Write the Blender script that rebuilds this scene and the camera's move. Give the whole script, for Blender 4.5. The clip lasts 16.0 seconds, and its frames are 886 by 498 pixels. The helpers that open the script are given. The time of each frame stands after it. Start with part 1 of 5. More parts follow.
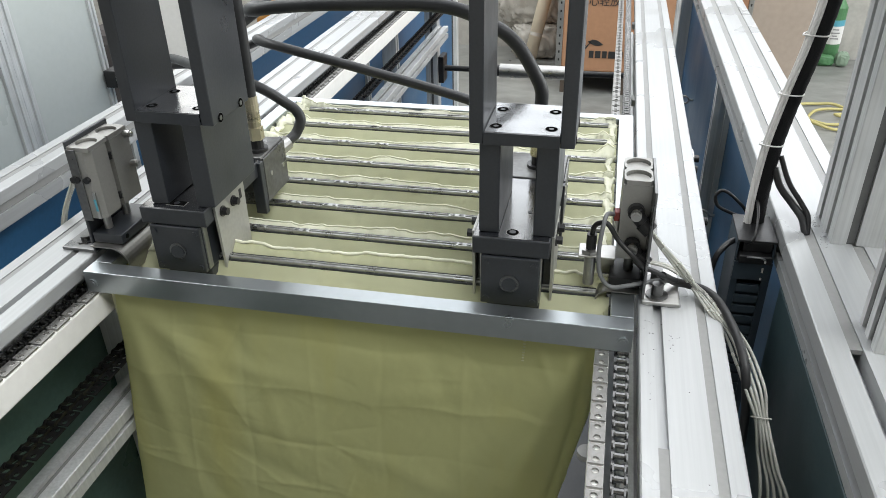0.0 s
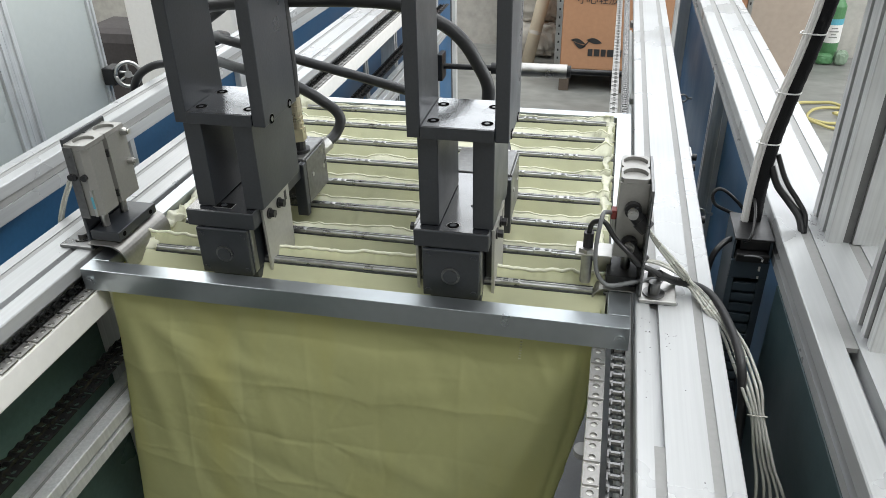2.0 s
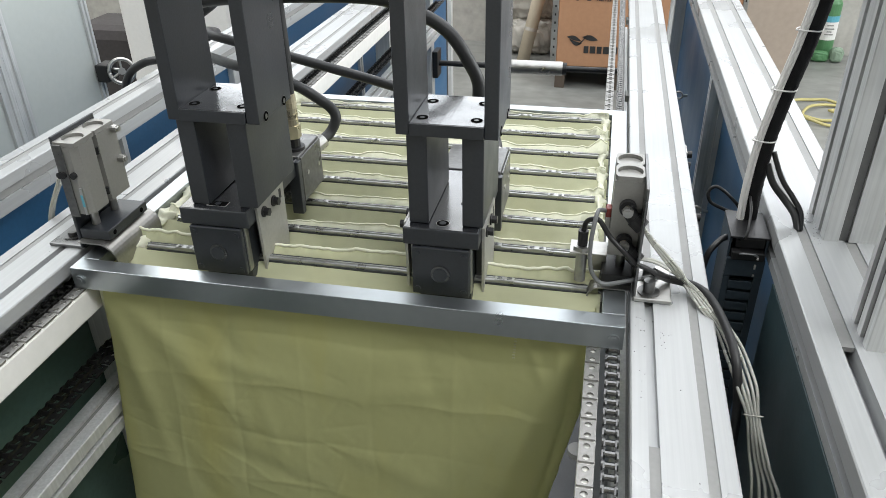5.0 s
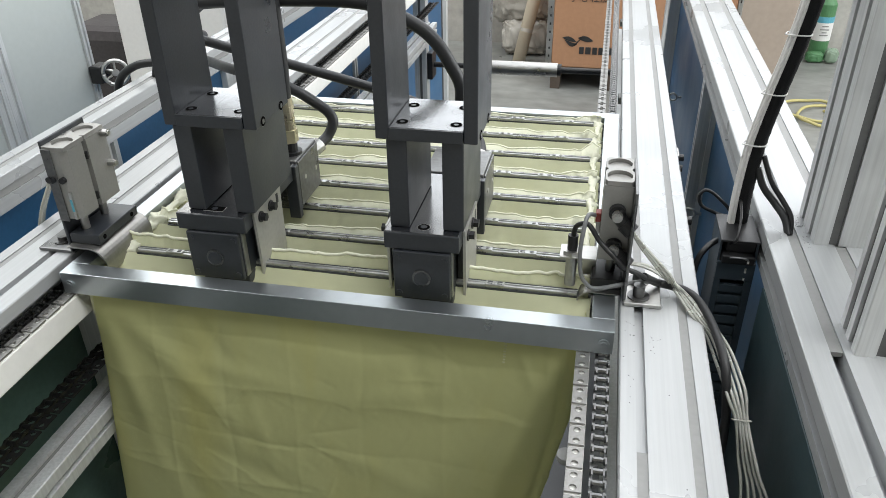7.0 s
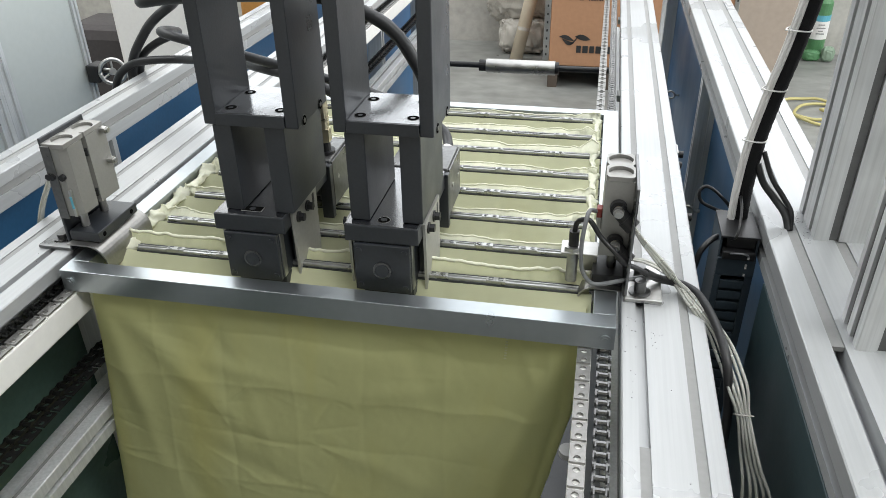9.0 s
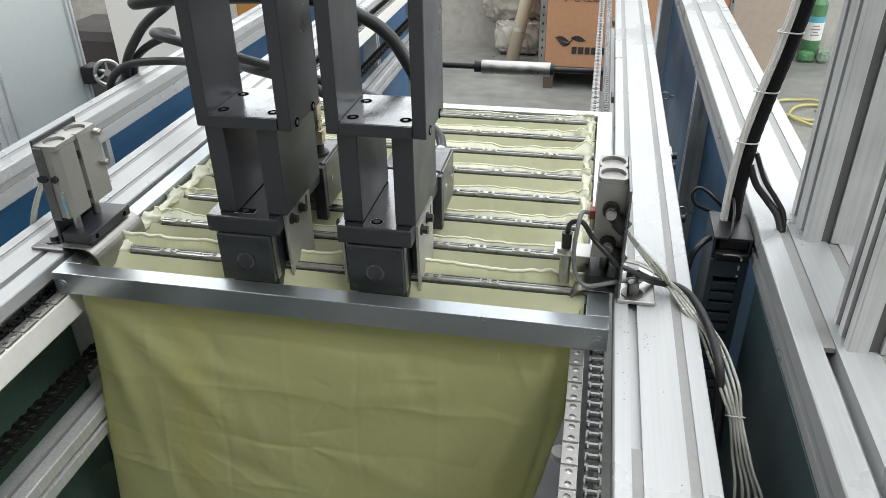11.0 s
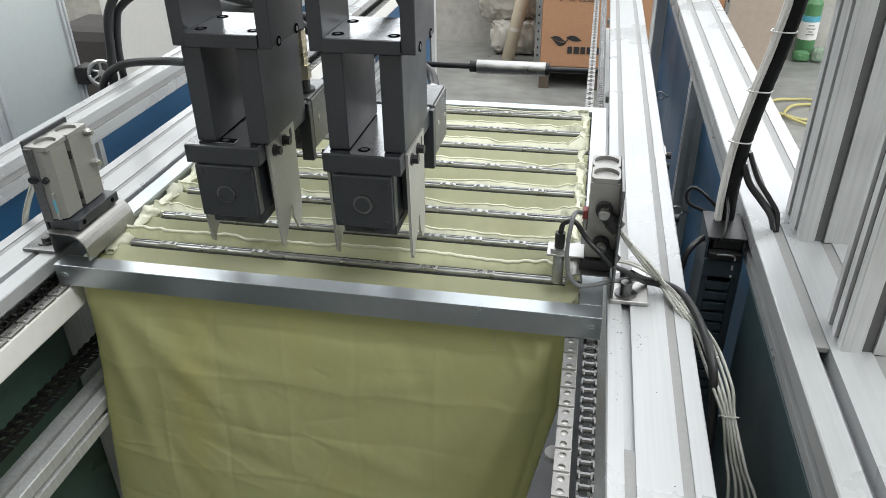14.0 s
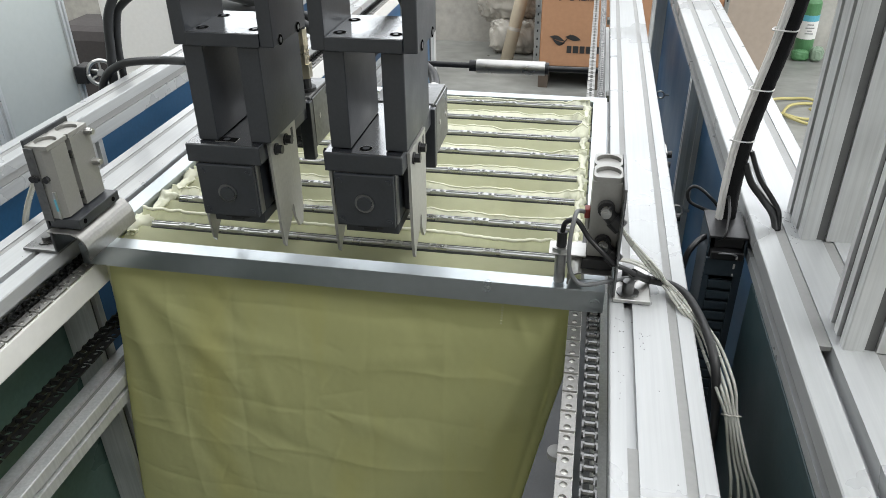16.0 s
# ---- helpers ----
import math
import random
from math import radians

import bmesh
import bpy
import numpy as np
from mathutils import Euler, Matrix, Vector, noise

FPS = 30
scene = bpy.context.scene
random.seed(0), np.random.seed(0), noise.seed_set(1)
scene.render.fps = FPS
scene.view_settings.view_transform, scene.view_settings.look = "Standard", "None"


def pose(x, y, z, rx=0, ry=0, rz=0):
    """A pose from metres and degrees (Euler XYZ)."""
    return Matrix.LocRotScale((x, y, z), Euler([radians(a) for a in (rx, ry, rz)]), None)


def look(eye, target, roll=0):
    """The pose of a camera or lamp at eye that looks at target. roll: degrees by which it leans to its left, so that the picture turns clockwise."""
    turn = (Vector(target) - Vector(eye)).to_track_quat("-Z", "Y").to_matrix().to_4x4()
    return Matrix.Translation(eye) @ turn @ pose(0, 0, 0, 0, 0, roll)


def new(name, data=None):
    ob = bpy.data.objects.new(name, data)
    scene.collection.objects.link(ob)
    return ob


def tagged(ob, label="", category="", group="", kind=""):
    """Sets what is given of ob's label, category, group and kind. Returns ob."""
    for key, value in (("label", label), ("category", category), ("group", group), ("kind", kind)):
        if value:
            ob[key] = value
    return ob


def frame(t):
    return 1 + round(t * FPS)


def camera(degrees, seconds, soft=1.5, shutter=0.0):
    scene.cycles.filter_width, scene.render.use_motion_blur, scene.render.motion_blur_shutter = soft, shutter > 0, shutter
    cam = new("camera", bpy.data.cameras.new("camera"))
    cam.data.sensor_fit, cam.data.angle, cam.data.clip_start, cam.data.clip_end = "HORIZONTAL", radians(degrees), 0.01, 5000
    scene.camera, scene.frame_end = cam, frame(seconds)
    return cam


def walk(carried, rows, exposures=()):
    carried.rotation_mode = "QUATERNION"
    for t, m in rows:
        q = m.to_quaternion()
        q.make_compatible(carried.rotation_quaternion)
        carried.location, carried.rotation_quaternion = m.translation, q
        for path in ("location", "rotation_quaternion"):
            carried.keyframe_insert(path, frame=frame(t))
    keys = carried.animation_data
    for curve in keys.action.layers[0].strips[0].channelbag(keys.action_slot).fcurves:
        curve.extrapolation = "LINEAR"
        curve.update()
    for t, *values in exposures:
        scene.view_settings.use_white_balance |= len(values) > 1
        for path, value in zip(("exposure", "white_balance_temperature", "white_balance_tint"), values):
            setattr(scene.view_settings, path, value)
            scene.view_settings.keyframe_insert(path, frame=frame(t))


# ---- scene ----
cam = camera(60.9, 16.0, soft=0.85)
PATH = [
    (0, (0.25, -0.603, 1.431), (-0.136, 1.082, 0.425), -1.3),
    (0.5, (0.25, -0.604, 1.431), (-0.134, 1.081, 0.425), -1.2),
    (1, (0.25, -0.604, 1.432), (-0.133, 1.081, 0.424), -1.2),
    (1.5, (0.251, -0.602, 1.432), (-0.131, 1.082, 0.424), -1.2),
    (2, (0.252, -0.603, 1.431), (-0.131, 1.08, 0.421), -1.2),
    (2.5, (0.249, -0.605, 1.43), (-0.133, 1.078, 0.42), -1.2),
    (3, (0.249, -0.604, 1.43), (-0.134, 1.078, 0.417), -1.2),
    (3.5, (0.249, -0.601, 1.428), (-0.134, 1.08, 0.414), -1.1),
    (4, (0.251, -0.598, 1.428), (-0.128, 1.083, 0.412), -1.1),
    (6.5, (0.257, -0.594, 1.431), (-0.111, 1.089, 0.414), -1.0),
    (7, (0.26, -0.592, 1.432), (-0.105, 1.091, 0.416), -1.0),
    (7.5, (0.261, -0.593, 1.431), (-0.1, 1.092, 0.416), -1.0),
    (8, (0.26, -0.594, 1.43), (-0.099, 1.092, 0.415), -1.0),
    (8.5, (0.256, -0.596, 1.429), (-0.101, 1.089, 0.413), -1.0),
    (9, (0.256, -0.594, 1.429), (-0.101, 1.091, 0.411), -1.0),
    (11.5, (0.26, -0.593, 1.43), (-0.086, 1.095, 0.415), -0.9),
    (12, (0.259, -0.594, 1.43), (-0.086, 1.095, 0.415), -0.9),
    (12.5, (0.261, -0.593, 1.429), (-0.085, 1.095, 0.414), -0.9),
    (13, (0.263, -0.591, 1.429), (-0.082, 1.098, 0.414), -0.9),
    (13.5, (0.263, -0.59, 1.43), (-0.081, 1.099, 0.415), -0.9),
    (14, (0.263, -0.59, 1.429), (-0.077, 1.099, 0.413), -0.9),
    (14.5, (0.262, -0.59, 1.429), (-0.077, 1.099, 0.413), -0.9),
    (15, (0.26, -0.59, 1.429), (-0.078, 1.099, 0.413), -0.9),
    (15.5, (0.261, -0.59, 1.429), (-0.078, 1.099, 0.412), -0.9),
    (16, (0.26, -0.59, 1.428), (-0.077, 1.099, 0.411), -0.9),
]
walk(cam, [(t, look(eye, target, roll)) for t, eye, target, roll in PATH])


# ---- light ----
world = bpy.data.worlds.new("sky")
scene.world = world
world.use_nodes = True
_n = world.node_tree.nodes
_bg = _n["Background"]
_sky = _n.new("ShaderNodeTexSky")
_sky.sky_type = "NISHITA"
_sky.sun_disc = False
_sky.sun_elevation = radians(50)
_sky.sun_rotation = radians(30)
world.node_tree.links.new(_sky.outputs[0], _bg.inputs[0])
_bg.inputs[1].default_value = 0.12
scene.view_settings.exposure = 0.0


def window_light(name, eye, target, sx, sy, power, color=(0.97, 0.985, 0.965)):
    d = bpy.data.lights.new(name, "AREA")
    d.shape, d.size, d.size_y, d.energy, d.color = "RECTANGLE", sx, sy, power, color
    ob = new(name, d)
    ob.matrix_world = look(eye, target)
    return ob


window_light("window_light_back", (-0.2, 4.55, 2.95), (-0.2, 0, 2.0), 6.5, 1.5, 95)
window_light("window_light_side", (4.35, 1.6, 2.1), (0, 1.2, 1.2), 4.4, 2.2, 215)
window_light("skylight_lamp", (1.0, 2.2, 4.4), (1.0, 2.2, 0), 3.4, 4.4, 116)
window_light("skylight_lamp_west", (-3.1, 1.6, 4.4), (-3.1, 1.6, 0), 2.4, 5.4, 240)
# Added fill from an unseen source; brightens fronts and the near beams.
window_light("fill_lamp_rear", (1.8, -1.1, 4.4), (1.8, -1.1, 0), 2.6, 1.4, 150)


# ---- materials ----
def material(name, color, rough=0.5, metal=0.0, grain=60.0, vary=0.15, bump=0.05, wear=6.0, stretch=(1, 1, 1), trans=0.0, rand=0.0, rvary=0.12, spec=0.5, coat=0.0, coat_ior=1.5, coat_rough=0.2):
    m = bpy.data.materials.new(name)
    m.use_nodes = True
    nt = m.node_tree
    b = nt.nodes["Principled BSDF"]
    tc = nt.nodes.new("ShaderNodeTexCoord")
    mp = nt.nodes.new("ShaderNodeMapping")
    mp.inputs["Scale"].default_value = stretch
    nt.links.new(tc.outputs["Object"], mp.inputs[0])
    n1 = nt.nodes.new("ShaderNodeTexNoise")
    n1.inputs["Scale"].default_value, n1.inputs["Detail"].default_value = grain, 4
    n2 = nt.nodes.new("ShaderNodeTexNoise")
    n2.inputs["Scale"].default_value, n2.inputs["Detail"].default_value = wear, 5
    nt.links.new(mp.outputs[0], n1.inputs["Vector"])
    nt.links.new(tc.outputs["Object"], n2.inputs["Vector"])
    add = nt.nodes.new("ShaderNodeMath")
    add.operation = "ADD"
    nt.links.new(n1.outputs["Fac"], add.inputs[0])
    nt.links.new(n2.outputs["Fac"], add.inputs[1])
    val = add.outputs[0]
    if rand:
        info = nt.nodes.new("ShaderNodeObjectInfo")
        k = nt.nodes.new("ShaderNodeMath")
        k.operation = "MULTIPLY_ADD"
        k.inputs[1].default_value = rand
        nt.links.new(info.outputs["Random"], k.inputs[0])
        nt.links.new(val, k.inputs[2])
        val = k.outputs[0]
    ramp = nt.nodes.new("ShaderNodeMapRange")
    ramp.inputs[1].default_value, ramp.inputs[2].default_value = 0.6, 1.4
    ramp.inputs[3].default_value, ramp.inputs[4].default_value = 1 - vary, 1 + vary
    nt.links.new(val, ramp.inputs[0])
    mul = nt.nodes.new("ShaderNodeVectorMath")
    mul.operation = "SCALE"
    mul.inputs[0].default_value = color
    nt.links.new(ramp.outputs[0], mul.inputs["Scale"])
    nt.links.new(mul.outputs[0], b.inputs["Base Color"])
    rr = nt.nodes.new("ShaderNodeMapRange")
    rr.inputs[1].default_value, rr.inputs[2].default_value = 0.3, 0.7
    rr.inputs[3].default_value, rr.inputs[4].default_value = max(0.02, rough - rvary), min(1, rough + rvary)
    nt.links.new(n2.outputs["Fac"], rr.inputs[0])
    nt.links.new(rr.outputs[0], b.inputs["Roughness"])
    b.inputs["Metallic"].default_value = metal
    b.inputs["Specular IOR Level"].default_value = spec
    if coat:
        b.inputs["Coat Weight"].default_value, b.inputs["Coat IOR"].default_value, b.inputs["Coat Roughness"].default_value = coat, coat_ior, coat_rough
    if trans:
        b.inputs["Transmission Weight"].default_value = trans
    if bump:
        bp = nt.nodes.new("ShaderNodeBump")
        bp.inputs["Strength"].default_value, bp.inputs["Distance"].default_value = bump, 0.002
        nt.links.new(n1.outputs["Fac"], bp.inputs["Height"])
        nt.links.new(bp.outputs[0], b.inputs["Normal"])
    return m


# One aluminium, two tones: level beams darkened to offset strong toplight, uprights lighter.
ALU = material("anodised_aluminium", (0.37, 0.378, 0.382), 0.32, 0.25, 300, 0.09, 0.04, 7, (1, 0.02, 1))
ALU_Z = material("anodised_aluminium_lightened", (0.58, 0.59, 0.59), 0.50, 0.40, 300, 0.20, 0.04, 14, (1, 1, 0.02))
CAST = material("matt_aluminium_body", (0.31, 0.305, 0.288), 0.45, 0.5, 400, 0.06, 0.05, 20)
# Slot strip darkened to paint the shade inside the post grooves.
COVER_SHADED = material("shade_dark_slot_cover", (0.10, 0.10, 0.10), 0.55, 0.0, 200, 0.15, 0.03, 12)
JAW = material("satin_steel", (0.34, 0.335, 0.32), 0.45, 1.0, 250, 0.12, 0.05, 18, (0.05, 1, 1))
COVER = material("grey_slot_cover", (0.22, 0.22, 0.215), 0.5, 0.0, 200, 0.08, 0.03, 9)
GALV = material("galvanised_sheet", (0.46, 0.495, 0.515), 0.33, 1.0, 90, 0.05, 0.03, 9, rvary=0.07)
STRIP = material("galvanised_strip", (0.40, 0.405, 0.40), 0.36, 0.9, 120, 0.22, 0.12, 30, rvary=0.18)
STEEL = material("brushed_steel", (0.46, 0.455, 0.44), 0.36, 1.0, 250, 0.10, 0.05, 18, (0.05, 1, 1))
DARKSTEEL = material("oiled_steel", (0.20, 0.20, 0.20), 0.33, 1.0, 150, 0.2, 0.05, 30)
CHAIN = material("chain_tab_steel", (0.24, 0.236, 0.225), 0.42, 0.85, 300, 0.2, 0.05, 60, rand=0.3)
PLATES = material("dark_chain_plate_steel", (0.13, 0.13, 0.128), 0.30, 1.0, 300, 0.2, 0.05, 60, rand=0.3)
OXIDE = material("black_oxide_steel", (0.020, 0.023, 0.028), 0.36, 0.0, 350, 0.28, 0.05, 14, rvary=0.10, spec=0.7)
ROLLERS = material("oiled_roller_steel", (0.17, 0.17, 0.168), 0.22, 1.0, 300, 0.2, 0.05, 60, rand=0.3)
# Dead black; flat discs of it paint the shade inside bolt holes.
HOLE = material("hole_shade_black", (0.006, 0.006, 0.006), 1.0, 0.0, 300, 0.1, 0.0, 60, spec=0.0)
# Darkened copy of the chain steel, painting the lower strand as shaded.
CHAIN_SHADED = material("shaded_chain_steel", (0.04, 0.04, 0.04), 0.35, 0.9, 300, 0.3, 0.05, 60, rand=0.3)
MACHINED = material("black_machined_plate", (0.013, 0.014, 0.017), 0.20, 0.0, 220, 0.3, 0.08, 22, (1, 0.08, 1), rvary=0.12, spec=0.9, coat=0.55, coat_ior=1.9, coat_rough=0.18)
BLOCK = material("grey_steel_block", (0.34, 0.34, 0.34), 0.30, 0.9, 180, 0.2, 0.06, 20)
VALVE = material("dull_valve_steel", (0.15, 0.15, 0.148), 0.34, 0.8, 180, 0.3, 0.08, 26)
FORK = material("ground_plate_steel", (0.43, 0.425, 0.40), 0.45, 0.6, 220, 0.10, 0.05, 16)
TEAL = material("dark_teal_sheet", (0.026, 0.050, 0.056), 0.42, 0.0, 120, 0.2, 0.04, 5)
SLEEVE = material("black_braided_sleeve", (0.008, 0.008, 0.009), 0.7, 0.0, 700, 0.3, 0.4, 18, spec=0.25)
RUBBER = material("black_rubber", (0.017, 0.018, 0.020), 0.45, 0.0, 300, 0.2, 0.1, 18)
PLASTIC = material("black_plastic", (0.011, 0.011, 0.012), 0.42, 0.0, 300, 0.2, 0.05, 20)
BRASS = material("zinc_fitting", (0.55, 0.50, 0.38), 0.3, 1.0, 150, 0.12, 0.05, 40)
UHMW = material("white_plastic_guide", (0.72, 0.71, 0.68), 0.45, 0.0, 90, 0.06, 0.04, 8)
BLUE = material("blue_painted_panel", (0.030, 0.105, 0.215), 0.4, 0.0, 160, 0.12, 0.05, 4)
DARKGREEN = material("dark_green_sheet", (0.085, 0.145, 0.122), 0.34, 0.0, 120, 0.2, 0.04, 5)
DUCT = material("grey_cable_duct", (0.042, 0.060, 0.078), 0.5, 0.0, 160, 0.1, 0.04, 9)
TUBE = material("clear_air_tube", (0.66, 0.66, 0.60), 0.2, 0.0, 200, 0.08, 0.02, 20, trans=0.55)
GREYCABLE = material("grey_cable", (0.16, 0.165, 0.17), 0.45, 0.0, 200, 0.1, 0.05, 20)
RED = material("red_plastic", (0.30, 0.055, 0.045), 0.4, 0, 100, 0.1, 0.02, 20)
GREENLED = material("teal_label", (0.10, 0.35, 0.45), 0.4, 0, 100, 0.1, 0.02, 20)
PANEL = material("pale_grey_panel", (0.43, 0.458, 0.442), 0.35, 0.0, 60, 0.04, 0.02, 2)
CONCRETE = material("worn_concrete", (0.205, 0.208, 0.196), 0.36, 0.0, 9, 0.38, 0.04, 1.8, (1, 1.6, 1))
PLASTER = material("stained_plaster", (0.385, 0.372, 0.342), 0.8, 0.0, 25, 0.22, 0.1, 1.2)
CEIL = material("ceiling_sheet", (0.6, 0.6, 0.6), 0.7, 0.0, 20, 0.08, 0.05, 1.0)
CRATE = material("plywood_crate", (0.36, 0.192, 0.105), 0.6, 0.0, 40, 0.10, 0.06, 3, (1, 1, 1))
BOARD = material("beige_board", (0.37, 0.305, 0.25), 0.65, 0.0, 30, 0.10, 0.06, 2)
PALEGREEN = material("pale_green_film", (0.22, 0.30, 0.22), 0.35, 0, 30, 0.2, 0.2, 9)
INK = material("black_print", (0.02, 0.02, 0.02), 0.6, 0, 100, 0.1, 0, 10)
PALLET = material("dark_wood", (0.08, 0.06, 0.045), 0.7, 0, 60, 0.2, 0.1, 6)
WRAP = material("clear_wrap", (0.42, 0.40, 0.36), 0.28, 0.0, 24, 0.22, 0.5, 9, (1, 1, 0.35))
ROLL = material("cream_roll", (0.56, 0.49, 0.38), 0.6, 0.0, 80, 0.06, 0.04, 5)
GREEN = material("green_plastic", (0.075, 0.20, 0.085), 0.4, 0, 60, 0.15, 0.03, 9)
YELLOWHOSE = material("yellow_hose", (0.42, 0.37, 0.15), 0.5, 0, 90, 0.1, 0.03, 9)
WHITE = material("white_sheet", (0.72, 0.71, 0.69), 0.55, 0, 60, 0.05, 0.03, 3)
DARK = material("dark_grey_cloth", (0.045, 0.04, 0.04), 0.8, 0, 60, 0.3, 0.1, 6)
ORANGE = material("orange_carton", (0.50, 0.24, 0.06), 0.7, 0, 60, 0.15, 0.05, 4)


def cloth_material(name, color, trans, warm_streak=0.0):
    m = material(name, color, 0.85, 0.0, 1400, 0.05, 0.12, 9, spec=0.2, rvary=0.05)
    nt = m.node_tree
    b = nt.nodes["Principled BSDF"]
    # Warm streaks in the colour: stains, and the glow of lit folds.
    if warm_streak:
        tc = nt.nodes.new("ShaderNodeTexCoord")
        mp = nt.nodes.new("ShaderNodeMapping")
        mp.inputs["Rotation"].default_value = (0, radians(24), 0)
        mp.inputs["Scale"].default_value = (5.5, 1.0, 1.3)
        n = nt.nodes.new("ShaderNodeTexNoise")
        n.inputs["Scale"].default_value, n.inputs["Detail"].default_value = 1.6, 5
        r = nt.nodes.new("ShaderNodeMapRange")
        r.inputs[1].default_value, r.inputs[2].default_value, r.inputs[4].default_value = 0.50, 0.74, warm_streak
        mixer = nt.nodes.new("ShaderNodeMix")
        mixer.data_type = "RGBA"
        mixer.inputs[7].default_value = (color[0] * 1.07, color[1] * 0.97, color[2] * 0.62, 1)
        plain = b.inputs["Base Color"].links[0].from_socket
        nt.links.new(tc.outputs["Object"], mp.inputs[0])
        nt.links.new(mp.outputs[0], n.inputs["Vector"])
        nt.links.new(n.outputs["Fac"], r.inputs[0])
        nt.links.new(r.outputs[0], mixer.inputs[0])
        nt.links.new(plain, mixer.inputs[6])
        nt.links.new(mixer.outputs[2], b.inputs["Base Color"])
    tr = nt.nodes.new("ShaderNodeBsdfTranslucent")
    tr.inputs[0].default_value = (*color, 1)
    mx = nt.nodes.new("ShaderNodeMixShader")
    mx.inputs[0].default_value = trans
    out = nt.nodes["Material Output"]
    nt.links.new(b.outputs[0], mx.inputs[1])
    nt.links.new(tr.outputs[0], mx.inputs[2])
    nt.links.new(mx.outputs[0], out.inputs[0])
    return m


CLOTH = cloth_material("yellow_filter_cloth", (0.540, 0.545, 0.268), 0.42, 0.8)
CLOTH_IN = cloth_material("pale_inner_cloth", (0.56, 0.565, 0.385), 0.3, 0.25)
FLUFF = cloth_material("pale_cloth_edge", (0.80, 0.80, 0.66), 0.3)


# ---- mesh helpers ----
def thing(name, label, category, group="", kind="", at=(0, 0, 0)):
    ob = new(name)
    ob.empty_display_size = 0.05
    ob.location = at
    return tagged(ob, label, category, group, kind)


def mesh_of(bm, mat, smooth=False):
    me = bpy.data.meshes.new("mesh")
    if smooth:
        for f in bm.faces:
            f.smooth = True
    bm.to_mesh(me)
    bm.free()
    me.materials.append(mat)
    return me


def part(name, bm, mat, parent=None, label="", smooth=False):
    ob = new(name, mesh_of(bm, mat, smooth) if isinstance(bm, bmesh.types.BMesh) else bm)
    if parent is not None:
        ob.parent = parent
    if label:
        ob["label"] = label
    return ob


def solo(name, bm, mat, label, category, group="", kind="", smooth=False):
    return tagged(part(name, bm, mat, None, "", smooth), label, category, group, kind)


def box(x0, x1, y0, y1, z0, z1, bevel=0.0, bm=None):
    bm = bm or bmesh.new()
    r = bmesh.ops.create_cube(bm, size=1.0)
    bmesh.ops.transform(bm, verts=r["verts"], matrix=Matrix.Translation(((x0 + x1) / 2, (y0 + y1) / 2, (z0 + z1) / 2)) @ Matrix.Diagonal((x1 - x0, y1 - y0, z1 - z0, 1)))
    if bevel:
        es = list({e for v in r["verts"] for e in v.link_edges})
        bmesh.ops.bevel(bm, geom=es, offset=bevel, segments=2, affect="EDGES", profile=0.5)
    return bm


def cyl(p, q, r, seg=16, r2=None, bm=None):
    bm = bm or bmesh.new()
    p, q = Vector(p), Vector(q)
    d = q - p
    m = Matrix.Translation((p + q) / 2) @ d.to_track_quat("Z", "Y").to_matrix().to_4x4()
    bmesh.ops.create_cone(bm, cap_ends=True, segments=seg, radius1=r, radius2=r if r2 is None else r2, depth=d.length, matrix=m)
    return bm


def spline(pts, n=10):
    """Points of a smooth line through pts."""
    P = [Vector(p) for p in pts]
    P = [P[0] * 2 - P[1]] + P + [P[-1] * 2 - P[-2]]
    out = []
    for i in range(1, len(P) - 2):
        a, b, c, d = P[i - 1:i + 3]
        for k in range(n):
            t = k / n
            out.append(0.5 * ((2 * b) + (c - a) * t + (2 * a - 5 * b + 4 * c - d) * t * t + (3 * b - a - 3 * c + d) * t ** 3))
    out.append(P[-2])
    return out


def hose(pts, r, seg=10, n=10, bm=None, ribs=0.0):
    bm = bm or bmesh.new()
    P = spline(pts, n)
    rings, up = [], Vector((0.13, 0.21, 0.97)).normalized()
    for i, p in enumerate(P):
        d = (P[min(i + 1, len(P) - 1)] - P[max(i - 1, 0)]).normalized()
        u = d.cross(up)
        u = u.normalized() if u.length > 1e-3 else Vector((1, 0, 0))
        w = d.cross(u)
        up = -w if w.length else up
        rr = r * (1 + (ribs if i % 2 else 0))
        rings.append([bm.verts.new(p + (u * math.cos(a) + w * math.sin(a)) * rr) for a in [2 * math.pi * k / seg for k in range(seg)]])
    for a, b in zip(rings, rings[1:]):
        for k in range(seg):
            bm.faces.new((a[k], a[(k + 1) % seg], b[(k + 1) % seg], b[k])).smooth = True
    bm.faces.new(rings[0][::-1])
    bm.faces.new(rings[-1])
    bmesh.ops.recalc_face_normals(bm, faces=bm.faces)
    return bm


def extrude(section, axis, a, b, bm=None):
    """A closed outline (pairs) drawn out along an axis from a to b."""
    bm = bm or bmesh.new()
    put = {"y": lambda u, v, s: (u, s, v), "x": lambda u, v, s: (s, u, v), "z": lambda u, v, s: (u, v, s)}[axis]
    A = [bm.verts.new(put(u, v, a)) for u, v in section]
    B = [bm.verts.new(put(u, v, b)) for u, v in section]
    n = len(section)
    for i in range(n):
        bm.faces.new((A[i], A[(i + 1) % n], B[(i + 1) % n], B[i]))
    bm.faces.new(A)
    bm.faces.new(B[::-1])
    bmesh.ops.recalc_face_normals(bm, faces=bm.faces)
    return bm


